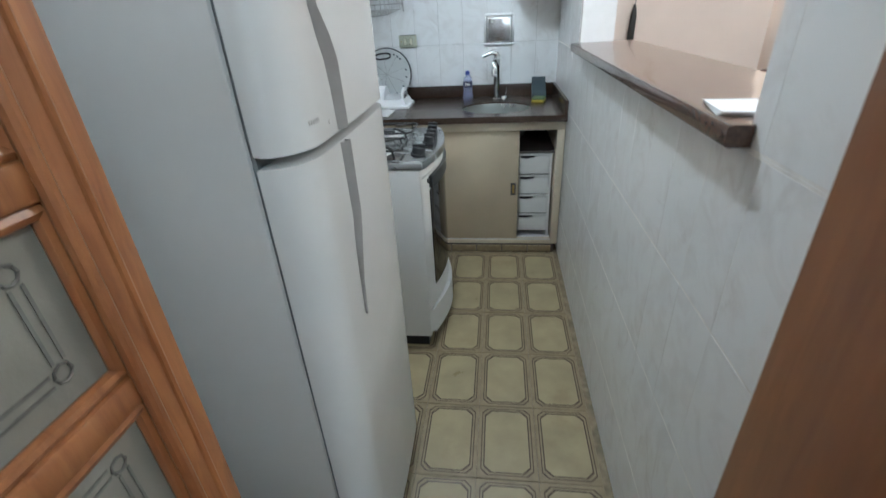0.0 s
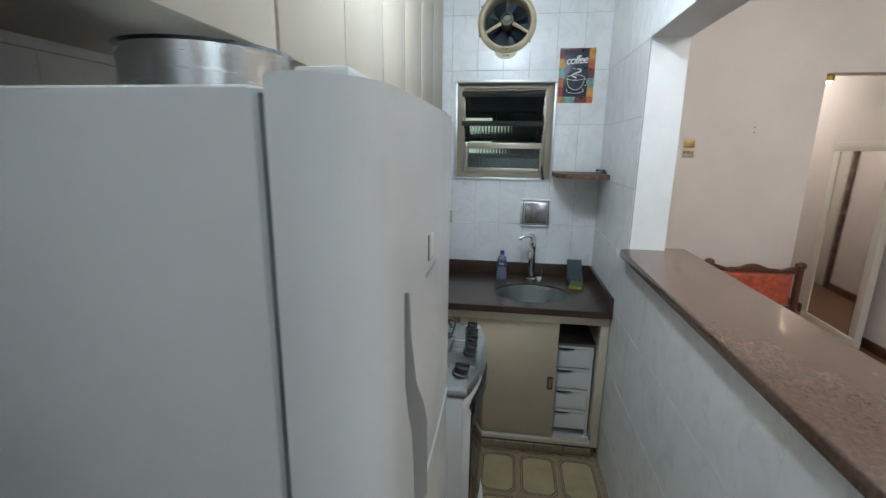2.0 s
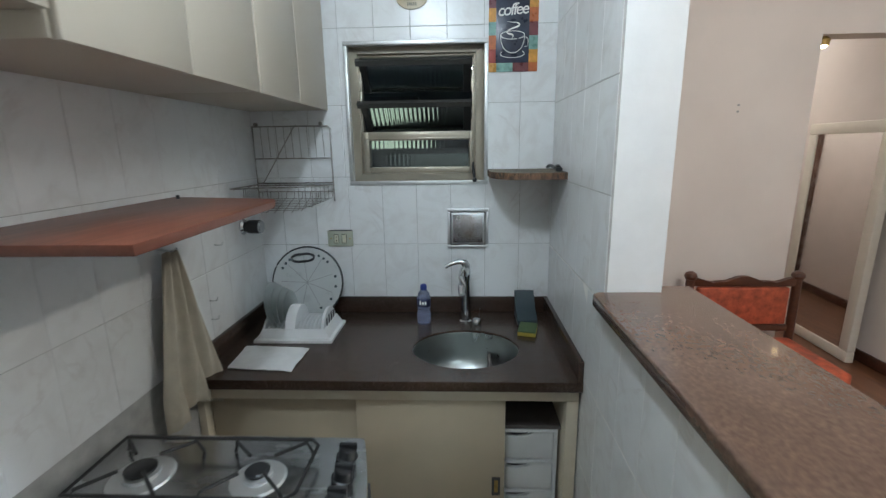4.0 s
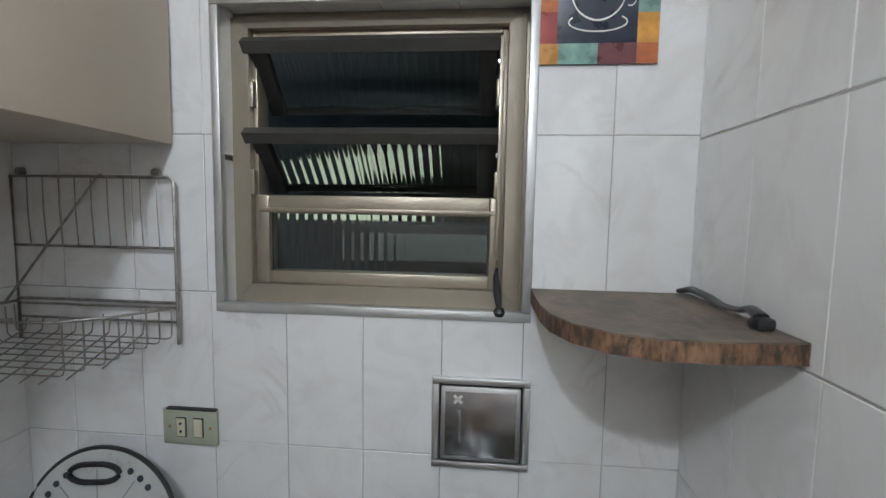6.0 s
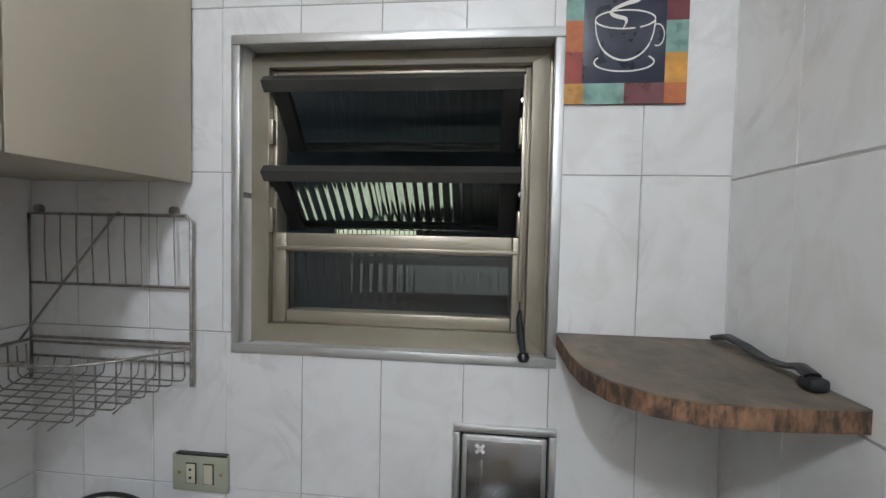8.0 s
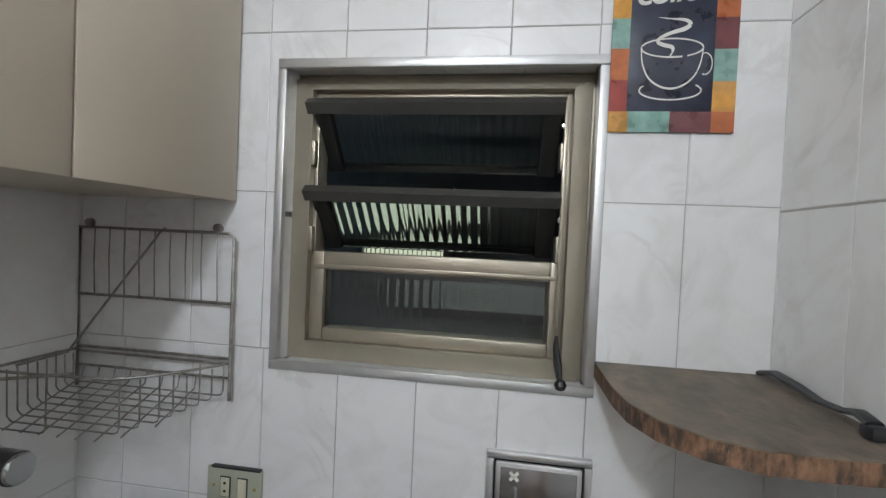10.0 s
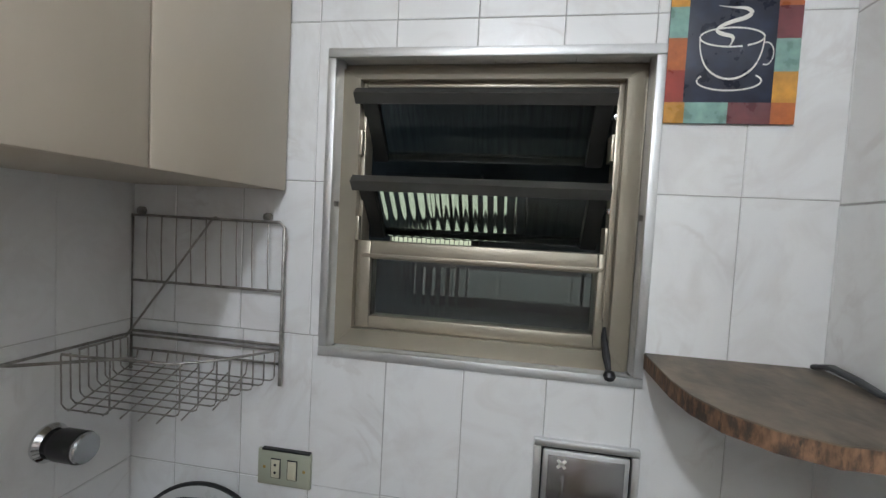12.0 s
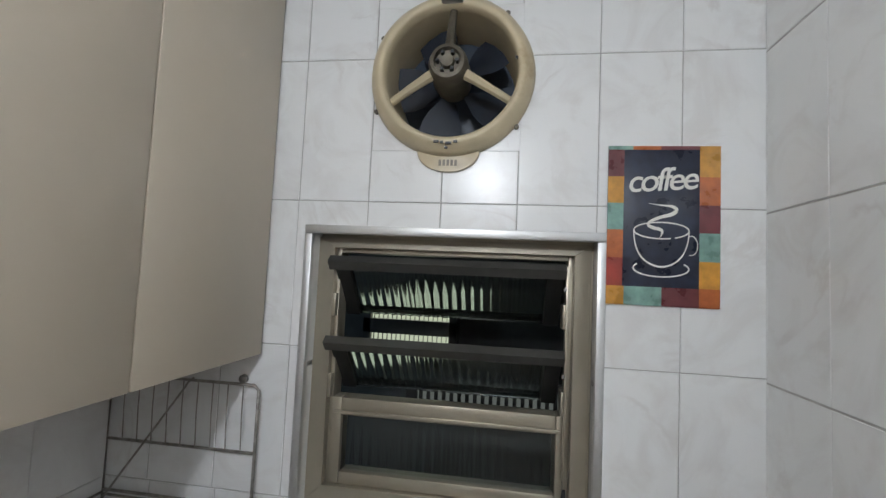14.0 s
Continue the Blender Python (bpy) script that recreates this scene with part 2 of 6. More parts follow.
GLASS = glass("hazy_clear_glass", (0.95, 0.975, 0.965), 0.32, 1.22)
GLASS.node_tree.nodes["Principled BSDF"].inputs["Transmission Weight"].default_value = 0.92
REED = glass("reeded_window_glass", (0.82, 0.90, 0.90), 0.04, 1.52)
DETERGENT = glass("pale_violet_detergent", (0.50, 0.54, 0.74), 0.05, 1.16)
DETERGENT.node_tree.nodes["Principled BSDF"].inputs["Transmission Weight"].default_value = 0.7
PANE_GREY = surface("grey_frosted_pane", (0.20, 0.185, 0.155), 0.45, spread=0.12, scale=10, relief=0.1)
PANE_PRINT = surface("dark_printed_ornament", (0.13, 0.12, 0.105), 0.5, spread=0.3, scale=80)
MIRROR = surface("silvered_mirror", (0.86, 0.86, 0.86), 0.02, 1.0, spread=0.01, relief=0)
OFF_WHITE = surface("off_white_lacquer", (0.74, 0.70, 0.62), 0.35, spread=0.04, relief=0.05)
BRASS = surface("aged_brass", (0.42, 0.29, 0.10), 0.4, 0.8, spread=0.3, scale=60, relief=0.1)
P_NAVY = surface("poster_navy", (0.018, 0.024, 0.048), 0.3, spread=0.5, scale=30, dirt=(0.12, 0.12, 0.13), dirt_at=(0.66, 0.74), relief=0)
P_CREAM = surface("poster_white_line", (0.78, 0.77, 0.72), 0.4, spread=0.05, relief=0)
P_COL = [surface("poster_" + n, c, 0.3, spread=0.35, scale=34, relief=0) for n, c in (
    ("maroon", (0.14, 0.03, 0.035)), ("amber", (0.56, 0.27, 0.04)), ("teal", (0.20, 0.36, 0.31)), ("orange", (0.46, 0.125, 0.03)), ("red", (0.30, 0.035, 0.022)))]
BULB = glow("lamp_globe", (0.90, 0.965, 1.05), KITCHEN_POWER)
BULB_LIVING = glow("living_lamp_globe", (1.0, 0.885, 0.79), LIVING_POWER)
BULB_HALL = glow("hall_lamp_globe", (0.84, 0.95, 1.0), HALL_POWER)
BULB_WARM = glow("warm_patch_glow", (1.0, 0.72, 0.40), SPOT_POWER)
LIT_DIM = glow("dim_added_pane", (0.80, 0.90, 0.84), 0.12)
LIT = glow("lit_neighbour_pane", (0.84, 0.94, 0.70), 0.62)


# ---- building helpers ----
ORIGIN = {}


def flat_faces(bm):
    """The face layer that keeps broad plane faces plane beside rounded edges."""
    return bm.faces.layers.int.get("plane") or bm.faces.layers.int.new("plane")


def box(bm, x0, x1, y0, y1, z0, z1, bevel=0.0, seg=2):
    plane = flat_faces(bm)
    vs = [bm.verts.new((x, y, z)) for x in (x0, x1) for y in (y0, y1) for z in (z0, z1)]
    fs = [bm.faces.new([vs[i] for i in f]) for f in ((0, 1, 3, 2), (4, 6, 7, 5), (0, 4, 5, 1), (2, 3, 7, 6), (0, 2, 6, 4), (1, 5, 7, 3))]
    if bevel:
        es = list({e for f in fs for e in f.edges})
        bmesh.ops.bevel(bm, geom=es, offset=bevel, segments=seg, profile=0.5, affect="EDGES")
        for f in bm.faces:
            f.normal_update()
            if max(map(abs, f.normal)) > 0.9999:
                f[plane] = 1
    return bm


def frame_of(d):
    d = Vector(d).normalized()
    a = Vector((0, 0, 1)) if abs(d.z) < 0.9 else Vector((1, 0, 0))
    u = d.cross(a).normalized()
    return u, d.cross(u).normalized()


def tube(bm, pts, r, n=8, closed=False, flat=None):
    """A round rod along points; r may be a list. flat: (normal, factor) squashes it."""
    pts = [Vector(p) for p in pts]
    rs = r if isinstance(r, (list, tuple)) else [r] * len(pts)
    rings = []
    for i, p in enumerate(pts):
        a = pts[i - 1] if (i or closed) else p
        b = pts[(i + 1) % len(pts)] if (i < len(pts) - 1 or closed) else p
        u, w = frame_of(b - a)
        ring = []
        for k in range(n):
            t = 2 * math.pi * k / n
            o = (u * math.cos(t) + w * math.sin(t)) * rs[i]
            if flat:
                nn = Vector(flat[0])
                o -= nn * o.dot(nn) * (1 - flat[1])
            ring.append(bm.verts.new(p + o))
        rings.append(ring)
    m = len(rings)
    for i in range(m if closed else m - 1):
        a, b = rings[i], rings[(i + 1) % m]
        for k in range(n):
            bm.faces.new((a[k], a[(k + 1) % n], b[(k + 1) % n], b[k]))
    if not closed:
        bm.faces.new(rings[0][::-1])
        bm.faces.new(rings[-1])
    return bm


def lathe(bm, profile, centre, axis=(0, 0, 1), n=32, cap=True, sx=1.0):
    """profile: (radius, height) pairs along the axis. sx stretches one cross direction."""
    c, ax = Vector(centre), Vector(axis).normalized()
    u, w = frame_of(ax)
    rings = []
    for r, h in profile:
        rings.append([bm.verts.new(c + ax * h + (u * math.cos(2 * math.pi * k / n) * sx + w * math.sin(2 * math.pi * k / n)) * r) for k in range(n)])
    for a, b in zip(rings, rings[1:]):
        for k in range(n):
            bm.faces.new((a[k], a[(k + 1) % n], b[(k + 1) % n], b[k]))
    if cap:
        if profile[0][0] > 1e-5:
            bm.faces.new(rings[0][::-1])
        if profile[-1][0] > 1e-5:
            bm.faces.new(rings[-1])
    return bm


def extrude_poly(bm, pts, axis, a, b, bevel=0.0):
    """A flat outline in the two other axes, pushed from a to b along axis ('x', 'y', 'z')."""
    def at(p, t):
        return {"x": (t, p[0], p[1]), "y": (p[0], t, p[1]), "z": (p[0], p[1], t)}[axis]
    plane = flat_faces(bm)
    lo, hi = [bm.verts.new(at(p, a)) for p in pts], [bm.verts.new(at(p, b)) for p in pts]
    n, k = len(pts), "xyz".index(axis)
    fs = [bm.faces.new(lo[::-1]), bm.faces.new(hi)] + [bm.faces.new((lo[i], lo[(i + 1) % n], hi[(i + 1) % n], hi[i])) for i in range(n)]
    if bevel:
        es = list({e for f in fs[:2] for e in f.edges})
        bmesh.ops.bevel(bm, geom=es, offset=bevel, segments=2, profile=0.5, affect="EDGES")
        for f in bm.faces:
            f.normal_update()
            if abs(f.normal[k]) > 0.9999:
                f[plane] = 1
    return bm


def mesh_of(bm, name, mats, smooth=35):
    bmesh.ops.remove_doubles(bm, verts=bm.verts, dist=1e-6)
    bmesh.ops.recalc_face_normals(bm, faces=bm.faces)
    me = bpy.data.meshes.new(name)
    plane = bm.faces.layers.int.get("plane")
    rounded = [not (plane and f[plane]) for f in bm.faces]
    bm.to_mesh(me)
    bm.free()
    for m in (mats if isinstance(mats, (list, tuple)) else [mats]):
        me.materials.append(m)
    if smooth:
        me.polygons.foreach_set("use_smooth", rounded)
        me.set_sharp_from_angle(angle=radians(smooth))
    return me


def thing(name, at, label, category, group="", kind=""):
    ob = new(name)
    ob.location = at
    ORIGIN[ob] = Vector(at)
    return tagged(ob, label, category, group, kind)


def part(name, bm, mat, parent, label="", smooth=35):
    o = ORIGIN[parent]
    bmesh.ops.translate(bm, verts=bm.verts, vec=-o)
    ob = new(name, mesh_of(bm, name, mat, smooth))
    ob.parent = parent
    ORIGIN[ob] = o
    if label:
        tagged(ob, label)
    return ob


def solid(name, bm, mat, label, category="", kind="", group="", at=(0, 0, 0), smooth=35):
    o = Vector(at)
    bmesh.ops.translate(bm, verts=bm.verts, vec=-o)
    ob = new(name, mesh_of(bm, name, mat, smooth))
    ob.location = o
    ORIGIN[ob] = o
    return tagged(ob, label, category, group, kind)


def B(*a, **k):
    return box(bmesh.new(), *a, **k)


def arc(c, r, a0, a1, n):
    return [(c[0] + r * math.cos(radians(a0 + (a1 - a0) * i / n)), c[1] + r * math.sin(radians(a0 + (a1 - a0) * i / n))) for i in range(n + 1)]


# ---- plan ----
LEFT, RIGHT, BACK, CEIL = -0.957, 0.3685, 2.95, 2.60
WX0, WX1, WZ0, WZ1 = -0.5225, 0.079, 1.427, 2.019      # window recess
FAN = (-0.23, 2.333)
JAMB_Y, JAMB_IN, NEAR_Y, SILL, LINTEL = 2.147, 0.515, 0.519, 1.155, 2.065

bm = bmesh.new()
FX0, FX1, FZ0, FZ1 = -0.3915, -0.0875, 2.180, 2.486   # opening round the fan
for r in ((LEFT - 0.12, WX0, 0, CEIL), (WX1, RIGHT + 0.155, 0, CEIL), (WX0, WX1, 0, WZ0), (WX0, FX0, WZ1, CEIL), (FX1, WX1, WZ1, CEIL), (FX0, FX1, WZ1, FZ0), (FX0, FX1, FZ1, CEIL)):
    box(bm, r[0], r[1], BACK, BACK + 0.14, r[2], r[3])
wall_north = solid("wall_north", bm, GROUT, "white marbled tile wall with a small window and a fan", kind="structure")
wall_west = solid("wall_west", B(LEFT - 0.12, LEFT, 0.0, BACK, 0, CEIL), GROUT, "white marbled tile wall behind fridge and cabinets", kind="structure")
bm = bmesh.new()
box(bm, RIGHT, JAMB_IN, JAMB_Y, BACK, 0, CEIL)
box(bm, RIGHT, JAMB_IN, NEAR_Y, JAMB_Y, 0, SILL)
box(bm, RIGHT, JAMB_IN, NEAR_Y, JAMB_Y, LINTEL, CEIL)
box(bm, RIGHT, JAMB_IN, 0.14, NEAR_Y, 0, CEIL)
wall_east = solid("wall_east", bm, PLASTER, "white plastered dividing wall with a serving hatch, tiled to the kitchen", kind="structure")
bm = bmesh.new()
box(bm, LEFT - 0.12, -0.372, 0.0, 0.14, 0, CEIL)
box(bm, 0.37, JAMB_IN, 0.0, 0.14, 0, CEIL)
box(bm, -0.372, 0.37, 0.0, 0.14, 2.10, CEIL)
wall_south = solid("wall_south", bm, PLASTER, "white plaster wall with the kitchen doorway", kind="structure")
solid("ceiling", B(LEFT - 0.12, 3.02, -1.45, 6.7, CEIL, CEIL + 0.1), PLASTER, "plain white plaster ceiling", kind="structure")
floor = solid("floor", B(LEFT - 0.12, RIGHT, 0.0, BACK, -0.10, -0.004), FLOOR_GROUT, "ochre ceramic kitchen floor with brown framed tiles", kind="structure")
bm = bmesh.new()
box(bm, RIGHT, 3.02, 0.0, 6.7, -0.10, -0.002)
box(bm, LEFT - 0.12, 3.02, -1.45, 0.0, -0.10, -0.002)
solid("floor_living_room", bm, PARQUET, "brown parquet floor of the living room", kind="structure")

# living room
solid("wall_living_north", B(JAMB_IN, 1.90, 3.62, 3.76, 0, CEIL), PINK, "plain rosy cream plaster wall", kind="structure")
solid("wall_living_header", B(1.90, 2.90, 3.62, 3.76, 2.145, CEIL), PINK, "rosy cream header above the passage", kind="structure")
solid("wall_living_east", B(2.90, 3.02, -1.45, 6.7, 0, CEIL), PINK, "rosy cream wall with a dark baseboard", kind="structure")
solid("wall_passage_west", B(1.78, 1.90, 3.76, 6.58, 0, CEIL), PINK, "rosy cream passage wall", kind="structure")
solid("wall_passage_north", B(1.78, 2.90, 6.58, 6.7, 0, CEIL), PINK, "rosy cream wall at the end of the passage", kind="structure")
solid("wall_living_return", B(JAMB_IN, JAMB_IN + 0.10, 2.95, 3.62, 0, CEIL), PINK, "rosy cream return wall", kind="structure")
solid("wall_hall_south", B(LEFT - 0.12, 3.02, -1.57, -1.45, 0, CEIL), PLASTER, "plain white hall wall", kind="structure")
solid("wall_hall_west", B(LEFT - 0.24, LEFT - 0.12, -1.45, 0.14, 0, CEIL), PLASTER, "plain white hall wall", kind="structure")
bm = bmesh.new()
box(bm, 2.882, 2.898, -1.44, 6.57, 0, 0.085, 0.003)
solid("baseboard", bm, DARK_WOOD, "dark brown wooden baseboard", kind="structure")
solid("baseboard", B(1.902, 1.918, 3.78, 6.09, 0, 0.085, 0.003), DARK_WOOD, "dark brown wooden baseboard", kind="structure")
solid("baseboard", B(0.62, 1.90, 3.602, 3.618, 0, 0.085, 0.003), DARK_WOOD, "dark brown wooden baseboard", kind="structure")


# ---- serving hatch top ----
def serving_bar():
    pts = [(0.323, 0.503), (0.3598, 0.503), (0.3598, 0.5205), (JAMB_IN + 0.002, 0.5205), (JAMB_IN + 0.002, 0.49), (0.615, 0.49), (0.615, 2.20), (JAMB_IN + 0.002, 2.20), (JAMB_IN + 0.002, 2.1455), (0.345, 2.1455), (0.334, 2.143), (0.326, 2.134), (0.323, 2.120)]
    bm = extrude_poly(bmesh.new(), pts, "z", 1.157, 1.190)
    es = [e for e in bm.edges if abs(e.verts[0].co.z - e.verts[1].co.z) < 1e-6 and max(v.co.x for v in e.verts) < 0.335]
    bmesh.ops.bevel(bm, geom=es, offset=0.006, segments=3, profile=0.5, affect="EDGES")
    return solid("serving_bar", bm, BAR, "polished brown stone serving bar on the half wall", "bar counter", at=(0.46, 1.3, 1.157))


serving_bar()
bm = bmesh.new()
for i in range(4):
    fold = B(-0.060, 0.060 - 0.004 * i, -0.058, 0.058 - 0.003 * i, 0.0017 * i, 0.0017 * i + 0.0014)
    bmesh.ops.rotate(fold, verts=fold.verts, cent=(0, 0, 0), matrix=Matrix.Rotation(radians(-12 + 2 * i), 3, "Z"))
    bmesh.ops.translate(fold, verts=fold.verts, vec=(0.402, 0.612, 1.1905))
    sheet = bpy.data.meshes.new("sheet")
    fold.to_mesh(sheet)
    bm.from_mesh(sheet)
    bpy.data.meshes.remove(sheet)
    fold.free()
solid("folded_paper", bm, PAPER, "folded white sheet of paper lying on the bar", "paper", at=(0.402, 0.612, 1.19))


# ---- doorway ----
def doorway():
    d = thing("door_1", (-0.345, -0.2, 0.0), "open orange varnished wooden door with small printed grey panes", "door", kind="structure")
    x0, x1 = -0.366, -0.330
    bm = B(x0, x1, 0.090, 0.144, 0.01, 2.06, bevel=0.006)
    tube(bm, [(x1, 0.118, 0.02), (x1, 0.118, 2.05)], 0.004, 8)
    tube(bm, [(x1, 0.089, 0.02), (x1, 0.089, 2.05)], 0.007, 10)
    part("stile", bm, DOOR_WOOD, d)
    part("stile", B(x0, x1, -0.62, -0.56, 0.01, 2.06, bevel=0.006), DOOR_WOOD, d)
    ys = [(-0.56, -0.37), (-0.335, -0.16), (-0.125, 0.068 + 0.022)]
    for y in (-0.37, -0.16):
        part("mullion", B(x0, x1, y, y + 0.035, 0.16, 1.94, bevel=0.005), DOOR_WOOD, d)
    for i, z in enumerate([0.05] + [0.245 + 0.2015 * i for i in range(9)]):
        h = 0.10 if i in (0, 9) else 0.032
        part("rail", B(x0 + 0.002, x1 - 0.002, -0.56, 0.09, z - h / 2 + 0.01, z + h / 2 + 0.01, bevel=0.005), DOOR_WOOD, d)
    for a, b in ys:
        for i in range(9):
            z0 = (0.10 if i == 0 else 0.271 + 0.2015 * (i - 1)) + 0.0
            z1 = 0.239 + 0.2015 * i
            bm = bmesh.new()
            for p in ((x1 - 0.012, a + 0.006, z0 + 0.006, a + 0.006, z1 - 0.006), (x1 - 0.012, b - 0.006, z0 + 0.006, b - 0.006, z1 - 0.006)):
                tube(bm, [(p[0], p[1], p[2]), (p[0], p[3], p[4])], 0.0075, 8)
            for zz in (z0 + 0.006, z1 - 0.006):
                tube(bm, [(x1 - 0.012, a + 0.006, zz), (x1 - 0.012, b - 0.006, zz)], 0.0075, 8)
            part("bead", bm, DOOR_WOOD, d)
            pane = part("pane", B(x0 + 0.014, x1 - 0.016, a, b, z0, z1), PANE_GREY, d, "grey frosted pane with a printed frame ornament")
            bm = bmesh.new()
            xx = x1 - 0.0155
            ya, yb, za, zb = a + 0.038, b - 0.038, z0 + 0.034, z1 - 0.034
            for o in (0.0, 0.010):
                for q in (((ya + o, za + 0.018), (ya + o, zb - 0.018)), ((yb - o, za + 0.018), (yb - o, zb - 0.018)), ((ya + 0.018, za + o), (yb - 0.018, za + o)), ((ya + 0.018, zb - o), (yb - 0.018, zb - o))):
                    (p, q1), (p2, q2) = q
                    box(bm, xx, xx + 0.001, min(p, p2) - 0.0014, max(p, p2) + 0.0014, min(q1, q2) - 0.0014, max(q1, q2) + 0.0014)
            for cy, cz in ((ya + 0.006, za + 0.006), (ya + 0.006, zb - 0.006), (yb - 0.006, za + 0.006), (yb - 0.006, zb - 0.006)):
                tube(bm, [(xx + 0.0005, cy + p[0], cz + p[1]) for p in arc((0, 0), 0.008, 0, 315, 7)], 0.0016, 5, closed=True)
            part("ornament", bm, PANE_PRINT, pane)
    f = thing("door_frame_1", (0.3, 0.06, 0.0), "brown varnished wooden door frame of the kitchen", "door frame", kind="structure")
    bm = B(0.228, 0.369, -0.04, 0.142, 0.0, 2.10, bevel=0.004)
    part("jamb", bm, JAMB_WOOD, f)
    part("jamb", B(-0.42, -0.3725, -0.012, 0.152, 0.0, 2.14, bevel=0.004), JAMB_WOOD, f)
    part("head", B(-0.3715, 0.369, -0.02, 0.148, 2.101, 2.145, bevel=0.004), JAMB_WOOD, f)


doorway()


# ---- refrigerator ----
def fridge():
    f = thing("refrigerator", (-0.62, 0.69, 0.0), "tall white two-door refrigerator with wavy grips shaded grey", "refrigerator")
    y0, y1 = 0.408, 0.952
    part("cabinet", B(-0.935, -0.3615, y0, y1, 0.045, 1.663, bevel=0.008), ENAMEL_GREY, f, "matt pale grey steel side panels")
    part("gasket", B(-0.361, -0.3542, y0 + 0.007, y1 - 0.007, 0.07, 1.657), RUBBER, f)

    rx, ry = 0.060, 0.080

    def xs(y):
        """The door's face: nearly flat, with broad rounded sides."""
        u = (y - y0) / (y1 - y0)
        edge = min(y - y0, y1 - y)
        base = -0.282 + 0.006 * math.sin(math.pi * u)
        return base if edge >= ry else base - rx + rx * math.sqrt(max(0.0, 1 - (1 - edge / ry) ** 2))

    def front(z0, z1, name):
        turn = [ry * (1 - math.cos(math.pi / 2 * i / 12)) for i in range(13)]
        ys = [y0 + v for v in turn] + [y0 + ry + (y1 - y0 - 2 * ry) * i / 12 for i in range(1, 12)] + [y1 - v for v in turn[::-1]]
        pts = [(-0.353, y0), *[(xs(y), y) for y in ys], (-0.353, y1)]
        return part(name, extrude_poly(bmesh.new(), pts, "z", z0, z1, 0.004), FRIDGE_WHITE, f, smooth=35)

    top = front(1.180, 1.671, "freezer_door")
    low = front(0.075, 1.163, "fridge_door")

    # raised strip whose grey puts the shaded side of the grip recess into colour
    def grip(door, zs):
        bm = bmesh.new()
        rows = []
        for z, ya, yb in zs:
            row = [bm.verts.new((xs(y) + dx, y, z)) for y, dx in ((ya, -0.002), (ya + 0.4 * (yb - ya), 0.004), (yb, 0.004 + 0.32 * (yb - ya)), (yb + 0.002, -0.002))]
            rows.append(row)
        for a, b in zip(rows, rows[1:]):
            for i in range(3):
                bm.faces.new((a[i], a[i + 1], b[i + 1], b[i]))
        part("grip", bm, GRIP, door, "wavy raised strip, grey for the shade in the grip recess")

    grip(top, [(1.475, 0.520, 0.523), (1.43, 0.518, 0.524), (1.37, 0.519, 0.535), (1.33, 0.530, 0.558), (1.295, 0.546, 0.575), (1.25, 0.555, 0.581), (1.183, 0.561, 0.585)])
    grip(low, [(1.161, 0.562, 0.586), (1.08, 0.565, 0.588), (1.02, 0.569, 0.590), (0.985, 0.562, 0.582), (0.94, 0.558, 0.572), (0.88, 0.556, 0.563), (0.80, 0.556, 0.559)])
    part("badge_slot", B(xs(0.645) - 0.002, xs(0.645) + 0.0015, 0.6425, 0.6462, 1.479, 1.512, bevel=0.001), RUBBER, top)
    part("badge", B(xs(0.66) - 0.002, xs(0.66) + 0.001, 0.648, 0.676, 1.480, 1.511, bevel=0.0008), IVORY_BADGE, top, "small pale cream badge")
    for i in range(12):
        y = 0.629 + 0.0066 * i
        part("letter_bar", B(xs(y) - 0.001, xs(y) + 0.0010, y, y + 0.0048, 1.4605, 1.4655 if i % 4 else 1.4675), GRIP, top)
    for i in range(6):
        y = 0.462 + 0.0055 * i
        part("letter_bar", B(xs(y) - 0.002, xs(y) + 0.0012, y, y + 0.0035, 1.213, 1.220), ENAMEL_GREY, top)
    part("button", lathe(bmesh.new(), [(0.004, -0.002), (0.004, 0.001), (0.0, 0.0015)], (xs(0.532), 0.532, 1.204), (1, 0, 0), 14), ENAMEL_GREY, top)
    part("hinge_cover", B(-0.345, -0.30, y0 + 0.03, y0 + 0.09, 1.6715, 1.679, bevel=0.003), ENAMEL, f)
    part("hinge_cover", B(-0.345, -0.29, y1 - 0.12, y1 - 0.05, 1.6715, 1.680, bevel=0.003), CHROME, f)
    for x in (-0.90, -0.42):
        for y in (0.45, 0.92):
            part("foot", lathe(bmesh.new(), [(0.018, 0), (0.018, 0.046)], (x, y, 0), n=16), BLACK, f)
    part("plinth", B(-0.37, -0.30, y0 + 0.02, y1 - 0.02, 0.02, 0.072, bevel=0.004), RUBBER, f)


fridge()
bm = bmesh.new()
extrude_poly(bm, [(-0.84, 0.52), (-0.45, 0.52), (-0.44, 0.53), (-0.44, 0.87), (-0.45, 0.88), (-0.84, 0.88)], "z", 1.6635, 1.671)
solid("baking_tray", bm, BLACK, "dark flat baking tray lying on the refrigerator", "baking tray", at=(-0.64, 0.7, 1.6635))
pan = thing("cake_pan", (-0.615, 0.73, 1.671), "spun aluminium cake pan on top of the refrigerator", "pan")
part("body", lathe(bmesh.new(), [(0.0, 0.002), (0.101, 0.0), (0.108, 0.007), (0.112, 0.071), (0.116, 0.075), (0.110, 0.075), (0.106, 0.010), (0.0, 0.007)], (-0.615, 0.73, 1.672), n=56, cap=False), ALU_POT, pan)


